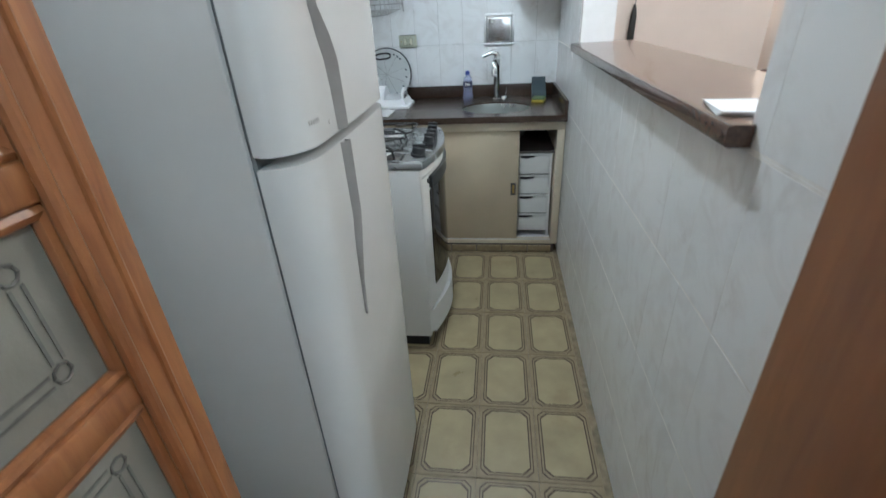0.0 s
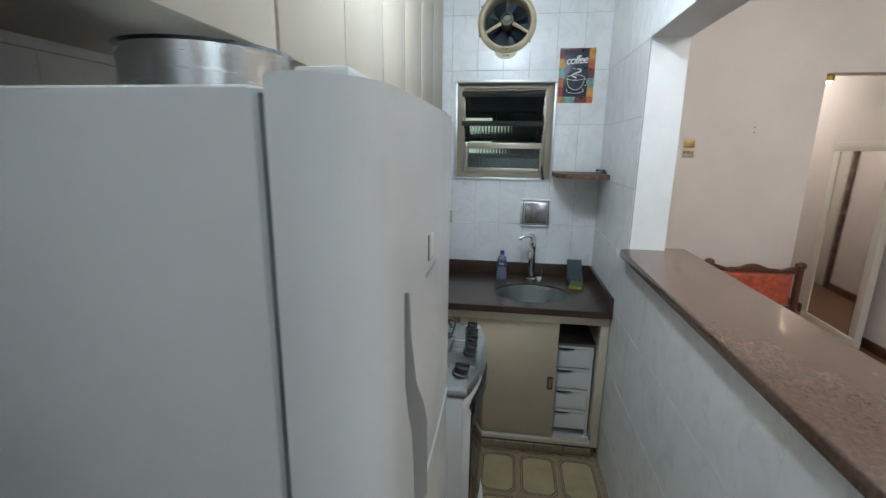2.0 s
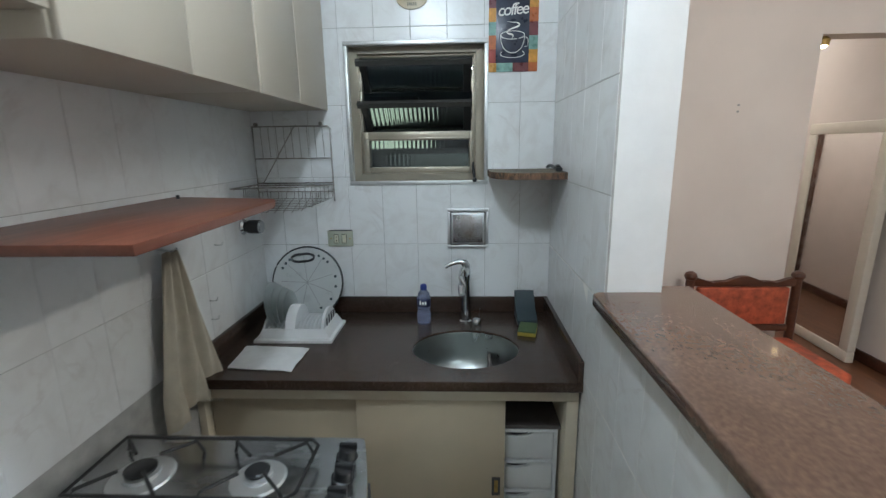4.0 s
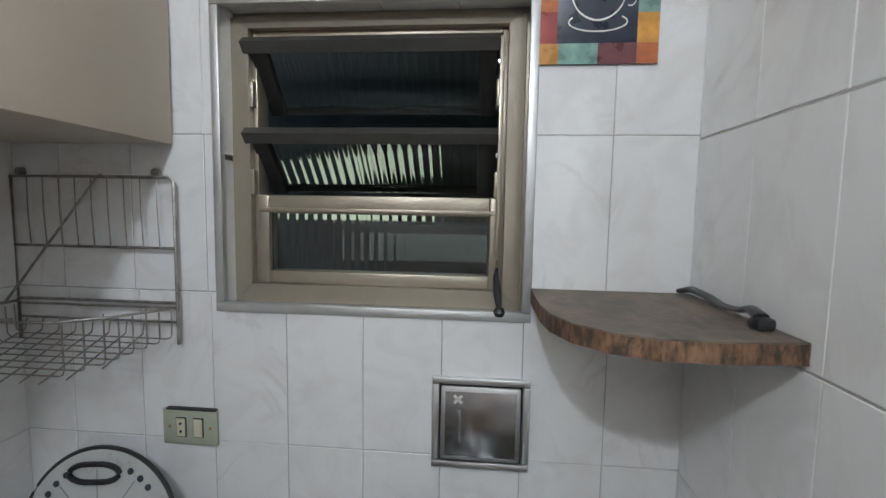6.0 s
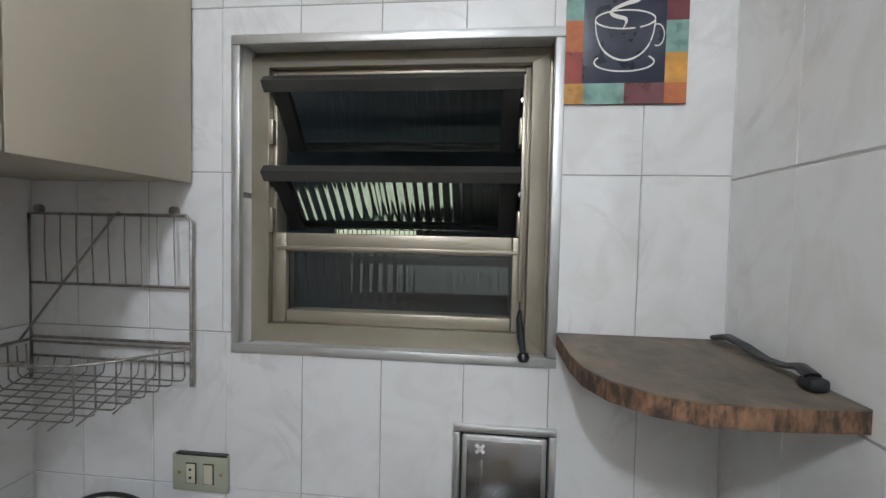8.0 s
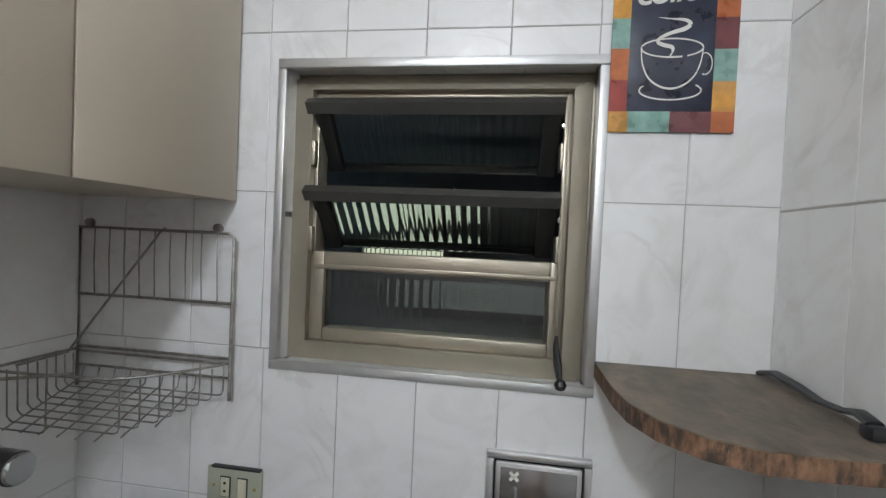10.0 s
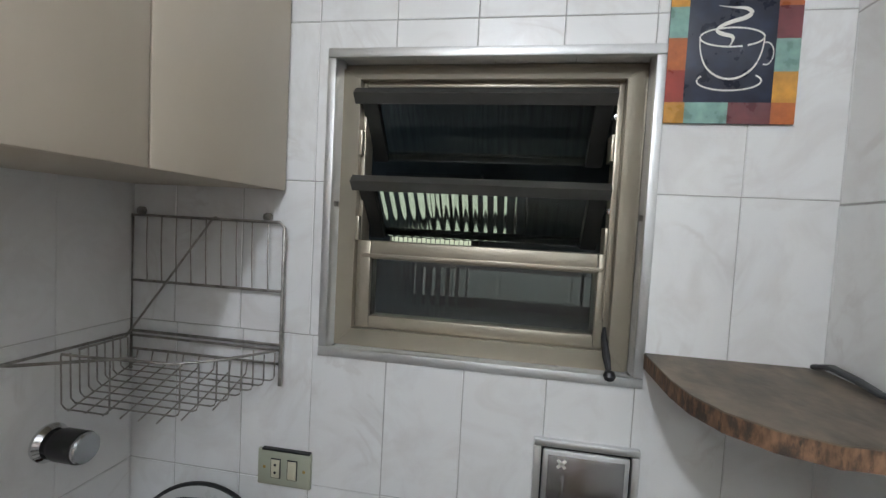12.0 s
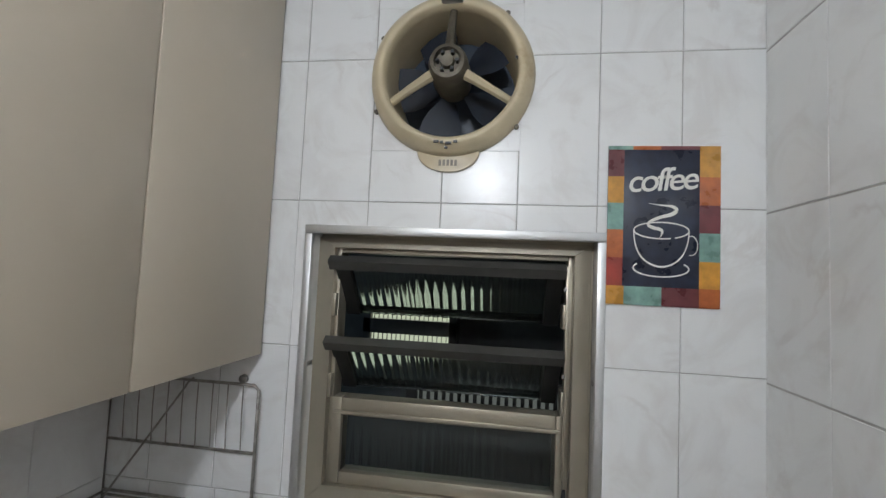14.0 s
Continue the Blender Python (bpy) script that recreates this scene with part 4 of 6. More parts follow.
# ---- extractor fan ----
def fan():
    f = thing("extractor_fan", (FAN[0], BACK, FAN[1]), "yellowed cream round extractor fan with dark blades in the wall", "extractor fan")
    c = (FAN[0], BACK, FAN[1])
    ax = (0, -1, 0)
    part("ring", lathe(bmesh.new(), [(0.160, 0.0), (0.168, 0.004), (0.169, 0.012), (0.163, 0.030), (0.150, 0.044), (0.141, 0.047), (0.135, 0.042), (0.133, 0.02), (0.131, -0.13), (0.136, -0.13), (0.148, -0.005)], c, ax, 64, cap=False), FAN_CREAM, f, smooth=60)
    part("hub", lathe(bmesh.new(), [(0.0, 0.082), (0.012, 0.084), (0.014, 0.074), (0.024, 0.074), (0.026, 0.084), (0.033, 0.082), (0.038, 0.07), (0.041, 0.01), (0.037, -0.03), (0.0, -0.03)], c, ax, 36), FAN_GREY, f)
    for k in range(6):
        t = radians(60 * k)
        part("vent_slot", B(FAN[0] + 0.019 * math.cos(t) - 0.003, FAN[0] + 0.019 * math.cos(t) + 0.003, BACK - 0.0855, BACK - 0.075, FAN[1] + 0.019 * math.sin(t) - 0.003, FAN[1] + 0.019 * math.sin(t) + 0.003), BLACK, f)
    for a in (90, 205, 335):
        t = radians(a)
        u = Vector((math.cos(t), 0, math.sin(t)))
        part("arm", tube(bmesh.new(), [Vector(c) + u * 0.034 + Vector((0, -0.055, 0)), Vector(c) + u * 0.085 + Vector((0, -0.04, 0)), Vector(c) + u * 0.136 + Vector((0, -0.02, 0))], [0.011, 0.009, 0.008], 8), FAN_CREAM if a != 90 else FAN_GREY, f)
    for k in range(5):
        t0 = radians(72 * k + 40)
        bm = bmesh.new()
        rows = []
        for i in range(5):
            r = 0.035 + 0.088 * i / 4
            w = radians(20 + 6 * math.sin(math.pi * i / 4))
            rows.append([bm.verts.new((FAN[0] + r * math.cos(t0 + s * w), BACK + 0.035 + s * 0.016, FAN[1] + r * math.sin(t0 + s * w))) for s in (-1, -0.3, 0.4, 1)])
        for a, b in zip(rows, rows[1:]):
            for i in range(3):
                bm.faces.new((a[i], a[i + 1], b[i + 1], b[i]))
        ret = bmesh.ops.extrude_face_region(bm, geom=bm.faces[:])
        bmesh.ops.translate(bm, verts=[v for v in ret["geom"] if isinstance(v, bmesh.types.BMVert)], vec=(0, 0.002, 0))
        part("blade", bm, FAN_BLADE, f, "dusty blue-grey fan blade")
    part("shutter", lathe(bmesh.new(), [(0.130, -0.118), (0.130, -0.112), (0.10, -0.108), (0.0, -0.106)], c, (0, -math.cos(radians(3)), -math.sin(radians(3))), 48), FAN_SHUTTER, f, "dark blue plastic shutter behind the blades")
    pts = [(FAN[0] + 0.064 * math.cos(radians(a)), FAN[1] - 0.150 - 0.048 * abs(math.sin(radians(a))) ** 0.8) for a in range(180, 361, 12)]
    part("name_plate", extrude_poly(bmesh.new(), pts, "y", BACK - 0.016, BACK - 0.009, 0.002), FAN_CREAM, f, "cream name plate under the fan")
    for i in range(5):
        x = FAN[0] - 0.018 + 0.008 * i
        part("letter_bar", B(x, x + 0.005, BACK - 0.0172, BACK - 0.0158, FAN[1] - 0.186, FAN[1] - 0.174), FAN_GREY, f)
    for i, (dx, dz, w) in enumerate(((-0.025, -0.146, 0.010), (-0.012, -0.147, 0.006), (-0.002, -0.149, 0.012), (0.014, -0.146, 0.008), (-0.003, -0.158, 0.006), (0.128, 0.020, 0.005))):
        part("paint_chip", B(FAN[0] + dx, FAN[0] + dx + w, BACK - 0.050, BACK - 0.043, FAN[1] + dz - 0.002, FAN[1] + dz + 0.002), BLACK, f)
    for a in (50, 150, 205, 322):
        t = radians(a)
        part("screw", lathe(bmesh.new(), [(0.005, 0), (0.005, 0.006), (0.0, 0.008)], (FAN[0] + 0.171 * math.cos(t), BACK - 0.008, FAN[1] + 0.171 * math.sin(t)), ax, 10), FAN_GREY, f)
    part("top_clip", B(FAN[0] - 0.022, FAN[0] + 0.022, BACK - 0.058, BACK - 0.040, FAN[1] + 0.136, FAN[1] + 0.152, bevel=0.003), ALU, f)


fan()
# wall patch round the fan opening
bm = bmesh.new()
n = 48
for y in (BACK - 0.0075, BACK + 0.13):
    ci = [bm.verts.new((FAN[0] + 0.14 * math.cos(2 * math.pi * i / n), y, FAN[1] + 0.14 * math.sin(2 * math.pi * i / n))) for i in range(n)]
    sq = []
    for i in range(n):
        c, s = math.cos(2 * math.pi * i / n), math.sin(2 * math.pi * i / n)
        k = min(((FX1 if c > 0 else FX0) - FAN[0]) / c if abs(c) > 1e-9 else 9, ((FZ1 if s > 0 else FZ0) - FAN[1]) / s if abs(s) > 1e-9 else 9) * 0.999
        px, pz = FAN[0] + k * c, FAN[1] + k * s
        for qx in (FX0, FX1):
            for qz in (FZ0, FZ1):
                if abs(math.atan2(qz - FAN[1], qx - FAN[0]) % (2 * math.pi) - 2 * math.pi * i / n) < math.pi / n:
                    px, pz = FAN[0] + (qx - FAN[0]) * 0.999, FAN[1] + (qz - FAN[1]) * 0.999
        sq.append(bm.verts.new((px, y, pz)))
    for i in range(n):
        bm.faces.new((ci[i], sq[i], sq[(i + 1) % n], ci[(i + 1) % n]))
    if y < BACK:
        front_ring = ci, sq
for i in range(n):
    for a, b in ((front_ring[0], ci), (front_ring[1], sq)):
        bm.faces.new((a[i], a[(i + 1) % n], b[(i + 1) % n], b[i]))
patch = part("cut_tile", bm, TILE, wall_north, smooth=20)

# ---- night shaft behind the window ----
bm = bmesh.new()
box(bm, -1.4, 0.9, 4.05, 4.15, 0.4, 3.4)
box(bm, -1.5, -1.4, 3.10, 4.15, 0.4, 3.4)
box(bm, 0.9, 1.0, 3.78, 4.15, 0.4, 3.4)
box(bm, -1.5, 1.0, 3.10, 4.15, 0.3, 0.4)
box(bm, 0.40, 0.50, 3.10, 4.05, 0.4, 3.4)
solid("wall_shaft", bm, SHAFT, "dark rendered walls of the air shaft at night", kind="structure")
nw = thing("window_2", (-0.49, 4.0, 1.5), "lit ribbed neighbour window across the dark shaft", "window", kind="structure")
part("pane", B(-0.67, -0.335, 3.93, 3.935, 1.582, 1.862), LIT, nw, "glowing pale green pane")
for i in range(17):
    x = -0.66 + 0.0195 * i
    part("rib", B(x, x + 0.002, 3.918, 3.9285, 1.605, 1.862), BRONZE, nw)
for z0, z1 in ((1.47, 1.582), (1.678, 1.737), (1.862, 1.90)):
    part("rail", B(-0.70, -0.305, 3.90, 3.95, z0, z1), BRONZE, nw)
for x0, x1 in ((-0.70, -0.6705), (-0.3345, -0.305)):
    part("stile", B(x0, x1, 3.90, 3.95, 1.6055, 1.8615), BRONZE, nw)
part("backing", B(-0.70, -0.305, 3.951, 4.05, 1.47, 1.90), SHAFT, nw)

# added block and glowing pane, only to light the ribs of the fixed sash
lw = thing("shaft_glow_pane", (-0.05, 3.62, 0.4), "low glowing ribbed pane added on a block in the dark air shaft", "window", kind="structure")
part("wall", B(-0.44, 0.18, 3.64, 4.05, 0.4, 1.578), SHAFT, lw)
part("pane", B(-0.40, 0.14, 3.63, 3.636, 1.455, 1.548), LIT_DIM, lw, "glowing grey pane")
for i in range(20):
    x = -0.395 + 0.027 * i
    part("rib", B(x, x + 0.013, 3.622, 3.6285, 1.455, 1.548), BRONZE, lw)
for q in ((-0.44, 0.18, 1.42, 1.4545), (-0.44, 0.18, 1.5485, 1.578), (-0.44, -0.4005, 1.455, 1.548), (0.1405, 0.18, 1.455, 1.548)):
    part("frame", B(q[0], q[1], 3.62, 3.6395, q[2], q[3]), BRONZE, lw)


# ---- lamps ----
def ceiling_lamp(x, y, z, r, mat, label):
    l = thing("ceiling_lamp", (x, y, CEIL), label, "lamp")
    part("base", lathe(bmesh.new(), [(0.055, 0.0), (0.055, -0.02), (0.03, -0.03), (0.022, -(CEIL - z - r)), (0.0, -(CEIL - z - r))], (x, y, CEIL), n=24), WHITE_PLASTIC, l)
    part("globe", lathe(bmesh.new(), [(0.0, -r), (0.38 * r, -0.92 * r), (0.71 * r, -0.71 * r), (0.92 * r, -0.38 * r), (r, 0), (0.92 * r, 0.38 * r), (0.71 * r, 0.71 * r), (0.38 * r, 0.92 * r), (0.0, r)], (x, y, z), n=24, cap=False), mat, l, smooth=80)


ceiling_lamp(*KITCHEN_LAMP, 0.055, BULB, "bright white ceiling globe lamp")
ceiling_lamp(1.55, 1.70, 2.45, 0.06, BULB_LIVING, "warm white living room globe lamp")
ceiling_lamp(1.05, -0.85, 2.45, 0.055, BULB_HALL, "cool white hall globe lamp")
# unseen fill lamp, added to brighten the passage and what the mirror reflects
ceiling_lamp(2.35, 5.65, 2.45, 0.042, BULB_LIVING, "unseen warm white fill lamp added in the passage")


# ---- things on the back wall ----
def poster():
    x0, z0 = 0.082, 1.887
    y = BACK - 0.0085
    p = thing("coffee_sign", (x0 + 0.1, BACK, z0 + 0.15), "colourful coffee sign with a white cup on navy blue", "sign")
    part("plate", B(x0, x0 + 0.2, y - 0.004, y, z0, z0 + 0.302, bevel=0.0005), P_NAVY, p)
    yy = y - 0.0045
    blocks = [(0, 0.029, 0.243, 0.295, 0), (0, 0.029, 0.192, 0.243, 1), (0, 0.029, 0.141, 0.192, 2), (0, 0.029, 0.088, 0.141, 3), (0, 0.029, 0.035, 0.088, 4),
              (0, 0.032, 0.0, 0.035, 1), (0.032, 0.099, 0.0, 0.035, 2), (0.099, 0.164, 0.0, 0.035, 0), (0.164, 0.2, 0.0, 0.035, 3),
              (0.164, 0.2, 0.035, 0.085, 1), (0.164, 0.2, 0.085, 0.138, 2), (0.164, 0.2, 0.138, 0.190, 0), (0.164, 0.2, 0.190, 0.243, 3), (0.164, 0.2, 0.243, 0.302, 1),
              (0, 0.045, 0.295, 0.302, 2), (0.045, 0.095, 0.295, 0.302, 3), (0.095, 0.164, 0.295, 0.302, 0)]
    for a, b, c, d, k in blocks:
        part("colour_patch", B(x0 + a, x0 + b, yy, yy + 0.0006, z0 + c, z0 + d), P_COL[k], p)
    # lettering
    cu = bpy.data.curves.new("coffee", "FONT")
    cu.body, cu.size, cu.extrude, cu.shear, cu.offset, cu.space_character = "coffee", 0.062, 0.0003, 0.22, 0.0004, 0.84
    cu.align_x = "CENTER"
    cu.materials.append(P_CREAM)
    t = new("lettering", cu)
    t.parent = p
    t.matrix_basis = Matrix.Translation(Vector((x0 + 0.098, yy - 0.0006, z0 + 0.217)) - ORIGIN[p]) @ Matrix.Rotation(radians(90), 4, "X") @ Matrix.Rotation(radians(4), 4, "Z")

    def line(pts, r, name):
        if len(pts) < 14:
            rs = r if isinstance(r, list) else [r] * len(pts)
            ext = [pts[0], *pts, pts[-1]]
            fine, radii = [], []
            for i in range(len(pts) - 1):
                p0, p1, p2, p3 = ext[i:i + 4]
                for k in range(4):
                    q = k / 4
                    fine.append(tuple(0.5 * (2 * b + (c - a) * q + (2 * a - 5 * b + 4 * c - d) * q * q + (3 * b - a - 3 * c + d) * q ** 3) for a, b, c, d in zip(p0, p1, p2, p3)))
                    radii.append(rs[i] + (rs[i + 1] - rs[i]) * q)
            pts, r = fine + [pts[-1]], radii + [rs[-1]]
        part(name, tube(bmesh.new(), [(x0 + a, yy - 0.0003, z0 + b) for a, b in pts], r, 6, flat=((0, 1, 0), 0.15)), P_CREAM, p)

    def ell(cx, cz, rx, rz, a0, a1, n=28):
        return [(cx + rx * math.cos(radians(a0 + (a1 - a0) * i / n)), cz + rz * math.sin(radians(a0 + (a1 - a0) * i / n))) for i in range(n + 1)]

    line(ell(0.097, 0.141, 0.049, 0.0155, -60, 290), 0.0015, "cup_rim")
    line([(0.048, 0.139), (0.051, 0.115), (0.061, 0.092), (0.078, 0.078), (0.098, 0.073), (0.118, 0.079), (0.134, 0.094), (0.143, 0.116), (0.146, 0.139)], [0.001, 0.0013, 0.0016, 0.002, 0.002, 0.0018, 0.0015, 0.0013, 0.001], "cup_bowl")
    line(ell(0.150, 0.114, 0.011, 0.018, -110, 120, 14), 0.0011, "cup_handle")
    line(ell(0.097, 0.070, 0.049, 0.0155, 150, 395), 0.0015, "saucer")
    line([(0.074, 0.192), (0.095, 0.189), (0.115, 0.187), (0.124, 0.180), (0.115, 0.172), (0.095, 0.166), (0.078, 0.158), (0.074, 0.151), (0.083, 0.146), (0.097, 0.142), (0.098, 0.134), (0.094, 0.127)], [0.0005, 0.0015, 0.003, 0.004, 0.0042, 0.0035, 0.003, 0.0032, 0.0038, 0.0035, 0.002, 0.0006], "steam")


poster()


def corner_shelf():
    pts = [(0.0815, 2.9415), (0.0815, 2.800)]
    ctrl = [(0.0815, 2.800), (0.088, 2.742), (0.108, 2.692), (0.145, 2.653), (0.196, 2.632), (0.262, 2.630), (0.3600, 2.640)]
    for (ax, ay), (bx, by) in zip(ctrl, ctrl[1:]):
        for i in range(1, 5):
            q = i / 4
            j = random.uniform(-0.0016, 0.0016) if (bx, by) != ctrl[-1] else 0
            pts.append((ax + (bx - ax) * q, ay + (by - ay) * q + j))
    pts.append((0.3600, 2.9415))
    s = thing("corner_shelf", (0.25, 2.82, 1.463), "worn grey-brown wooden corner shelf with a rough edge", "shelf")
    part("top_board", extrude_poly(bmesh.new(), pts[::-1], "z", 1.4875, 1.4895), WORN_WOOD, s)
    part("board", extrude_poly(bmesh.new(), pts[::-1], "z", 1.463, 1.4872), BARK, s, "rough reddish-brown board edge")
    st = thing("black_strap", (0.335, 2.8, 1.49), "black rubber strap lying on the corner shelf", "strap")
    bm = bmesh.new()
    path = [(0.338, 2.922, 1.497), (0.341, 2.89, 1.506), (0.343, 2.84, 1.503), (0.341, 2.79, 1.499), (0.339, 2.745, 1.503), (0.337, 2.715, 1.511), (0.336, 2.692, 1.506)]
    tube(bm, path, [0.009, 0.010, 0.009, 0.0075, 0.0075, 0.0095, 0.010], 10, flat=((0, 0, 1), 0.5))
    part("band", bm, BLACK, st)
    part("end_block", B(0.326, 0.349, 2.680, 2.703, 1.490, 1.506, bevel=0.005), BLACK, st)


corner_shelf()


def wall_box():
    x0, x1, z0, z1 = -0.097, 0.087, 1.140, 1.318
    y = BACK - 0.0075
    b = thing("steel_wall_box", (0, BACK, z0), "stainless steel wall box with a small hinged door", "wall box")
    w = 0.014
    for q in ((x0, x1, z1 - w, z1), (x0, x1, z0, z0 + w), (x0, x0 + w, z0 + w, z1 - w), (x1 - w, x1, z0 + w, z1 - w)):
        part("frame", B(q[0] + 0.0002, q[1] - 0.0002, y - 0.013, y - 0.0002, q[2] + 0.0002, q[3] - 0.0002, bevel=0.003), BOX_STEEL, b)
    i = w + 0.003
    part("inner_rim", B(x0 + w, x1 - w, y - 0.006, y - 0.0005, z0 + w, z1 - w), BLACK, b)
    d = part("door", B(x0 + i, x1 - i, y - 0.014, y - 0.0065, z0 + i, z1 - i, bevel=0.004), BOX_STEEL, b)
    j = i + 0.009
    part("door_panel", B(x0 + j, x1 - j, y - 0.0155, y - 0.0142, z0 + j, z1 - j, bevel=0.0006), POLISHED_STEEL, d, "dark polished steel panel")
    part("handle_slot", B(x0 + 0.047, x0 + 0.056, y - 0.018, y - 0.0157, z0 + 0.055, z0 + 0.118, bevel=0.001), STEEL, d)
    for a in (45, 135):
        bm = B(-0.010, 0.010, -0.001, 0.001, -0.0025, 0.0025)
        bmesh.ops.rotate(bm, verts=bm.verts, cent=(0, 0, 0), matrix=Matrix.Rotation(radians(a), 3, "Y"))
        bmesh.ops.translate(bm, verts=bm.verts, vec=(x0 + 0.050, y - 0.0175, z1 - 0.040))
        part("star_mark", bm, P_CREAM, d)


wall_box()


def outlet():
    x0, x1, z0, z1 = -0.644, -0.529, 1.149, 1.222
    y = BACK - 0.008
    o = thing("wall_outlet", (-0.594, BACK, z0), "grey-green wall plate with an outlet and a switch", "outlet")
    part("plate", B(x0, x1, y - 0.008, y, z0, z1, bevel=0.002), PLATE, o)
    # black strip painted as the shade in the gap above the plate
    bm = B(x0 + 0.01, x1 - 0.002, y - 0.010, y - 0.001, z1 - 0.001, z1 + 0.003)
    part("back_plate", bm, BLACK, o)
    for cx in (-0.604, -0.568):
        part("module_rim", B(cx - 0.011, cx + 0.011, y - 0.0095, y - 0.0082, z0 + 0.016, z1 - 0.016, bevel=0.0005), BLACK, o)
        part("module", B(cx - 0.009, cx + 0.009, y - 0.0115, y - 0.0096, z0 + 0.018, z1 - 0.018, bevel=0.0006), IVORY, o)
    for dz in (-0.008, 0.008):
        part("socket_hole", lathe(bmesh.new(), [(0.0028, 0), (0.0028, 0.0008), (0, 0.0008)], (-0.604, y - 0.0115, (z0 + z1) / 2 + dz), (0, -1, 0), 12), BLACK, o)
    part("rocker", B(-0.575, -0.561, y - 0.0135, y - 0.0116, z0 + 0.022, z1 - 0.022, bevel=0.001), IVORY, o)
    for cx in (-0.629, -0.543):
        part("screw", lathe(bmesh.new(), [(0.003, 0), (0.003, 0.001), (0, 0.0015)], (cx, y - 0.008, (z0 + z1) / 2), (0, -1, 0), 12), BRASS, o)


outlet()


def wire_rack():
    k = thing("wire_wall_rack", (-0.77, 2.93, 1.37), "dull rusty wire dish rack hung on the tile wall", "wire rack")
    y = 2.928
    xa, xb, zt, zb = -0.940, -0.599, 1.683, 1.358

    def wire(pts, r, name, n=6):
        return part(name, tube(bmesh.new(), pts, r, n), WIRE, k)
    wire([(xa, y, zb), (xa, y, zt), (xb - 0.01, y, zt), (xb, y, zt - 0.01), (xb, y, zb)], 0.0034, "frame", 8)
    for z, r in ((1.547, 0.003), (1.440, 0.003), (1.430, 0.0026), (1.402, 0.0026)):
        wire([(xa, y, z), (xb, y, z)], r, "cross_bar")
    for i in range(9):
        x = -0.905 + 0.034 * i
        wire([(x, y - 0.001, 1.683), (x + 0.002, y - 0.004, 1.62), (x + 0.004, y - 0.003, 1.546)], 0.0013, "upright")
    for x in (-0.928, -0.640):
        part("hook", lathe(bmesh.new(), [(0.009, 0), (0.009, 0.008), (0, 0.010)], (x, y + 0.013, 1.692), (0, -1, 0), 14), WIRE, k)
    wire([(-0.748, y + 0.002, 1.688), (-0.756, y - 0.004, 1.680), (-0.764, y - 0.008, 1.664), (-0.876, 2.850, 1.450), (-0.925, 2.800, 1.434)], 0.0024, "stay")
    # basket: shallow on one side, deep on the other
    fr = [(xb - 0.003, 2.915), (-0.628, 2.878), (-0.665, 2.828), (-0.720, 2.786), (-0.850, 2.775), (-0.928, 2.772)]
    wire([(a, b, 1.432) for a, b in fr], 0.0026, "basket_rim", 8)
    wire([(-0.940, y, 1.434), (-0.940, 2.684, 1.437), (-0.925, 2.692, 1.436), (-0.80, 2.795, 1.432)], 0.0028, "swing_arm", 8)
    for i in range(9):
        # loops along the wall, each turned up at its free end, shorter the further out they lie
        d = 2.914 - 0.0172 * i
        xr = fr[0][0]
        for (a, b), (c, e) in zip(fr, fr[1:]):
            if e <= d <= b:
                xr = a + (c - a) * (b - d) / (b - e)
        z = 1.372 - 0.0050 * i
        top = 1.428 + (0.012 if i in (2, 5) else 0.0)
        wire([(xr, d, top), (xr, d, z + 0.010), (xr - 0.003, d, z + 0.003), (xr - 0.010, d, z), (xa + 0.016, d, z), (xa + 0.007, d, z + 0.008), (xa + 0.005, d, top)], 0.0015, "basket_wire", 6)
    for i in range(8):
        x = xa + 0.020 + 0.036 * i
        reach = 2.777 if x < -0.72 else 2.777 + (x + 0.72) * 0.9
        wire([(x, y - 0.003, 1.402), (x, y - 0.008, 1.378), (x, reach, 1.3685 - (2.914 - reach) * 0.29)], 0.0015, "floor_wire", 6)


wire_rack()


# ---- on the counter ----
CT = 0.835


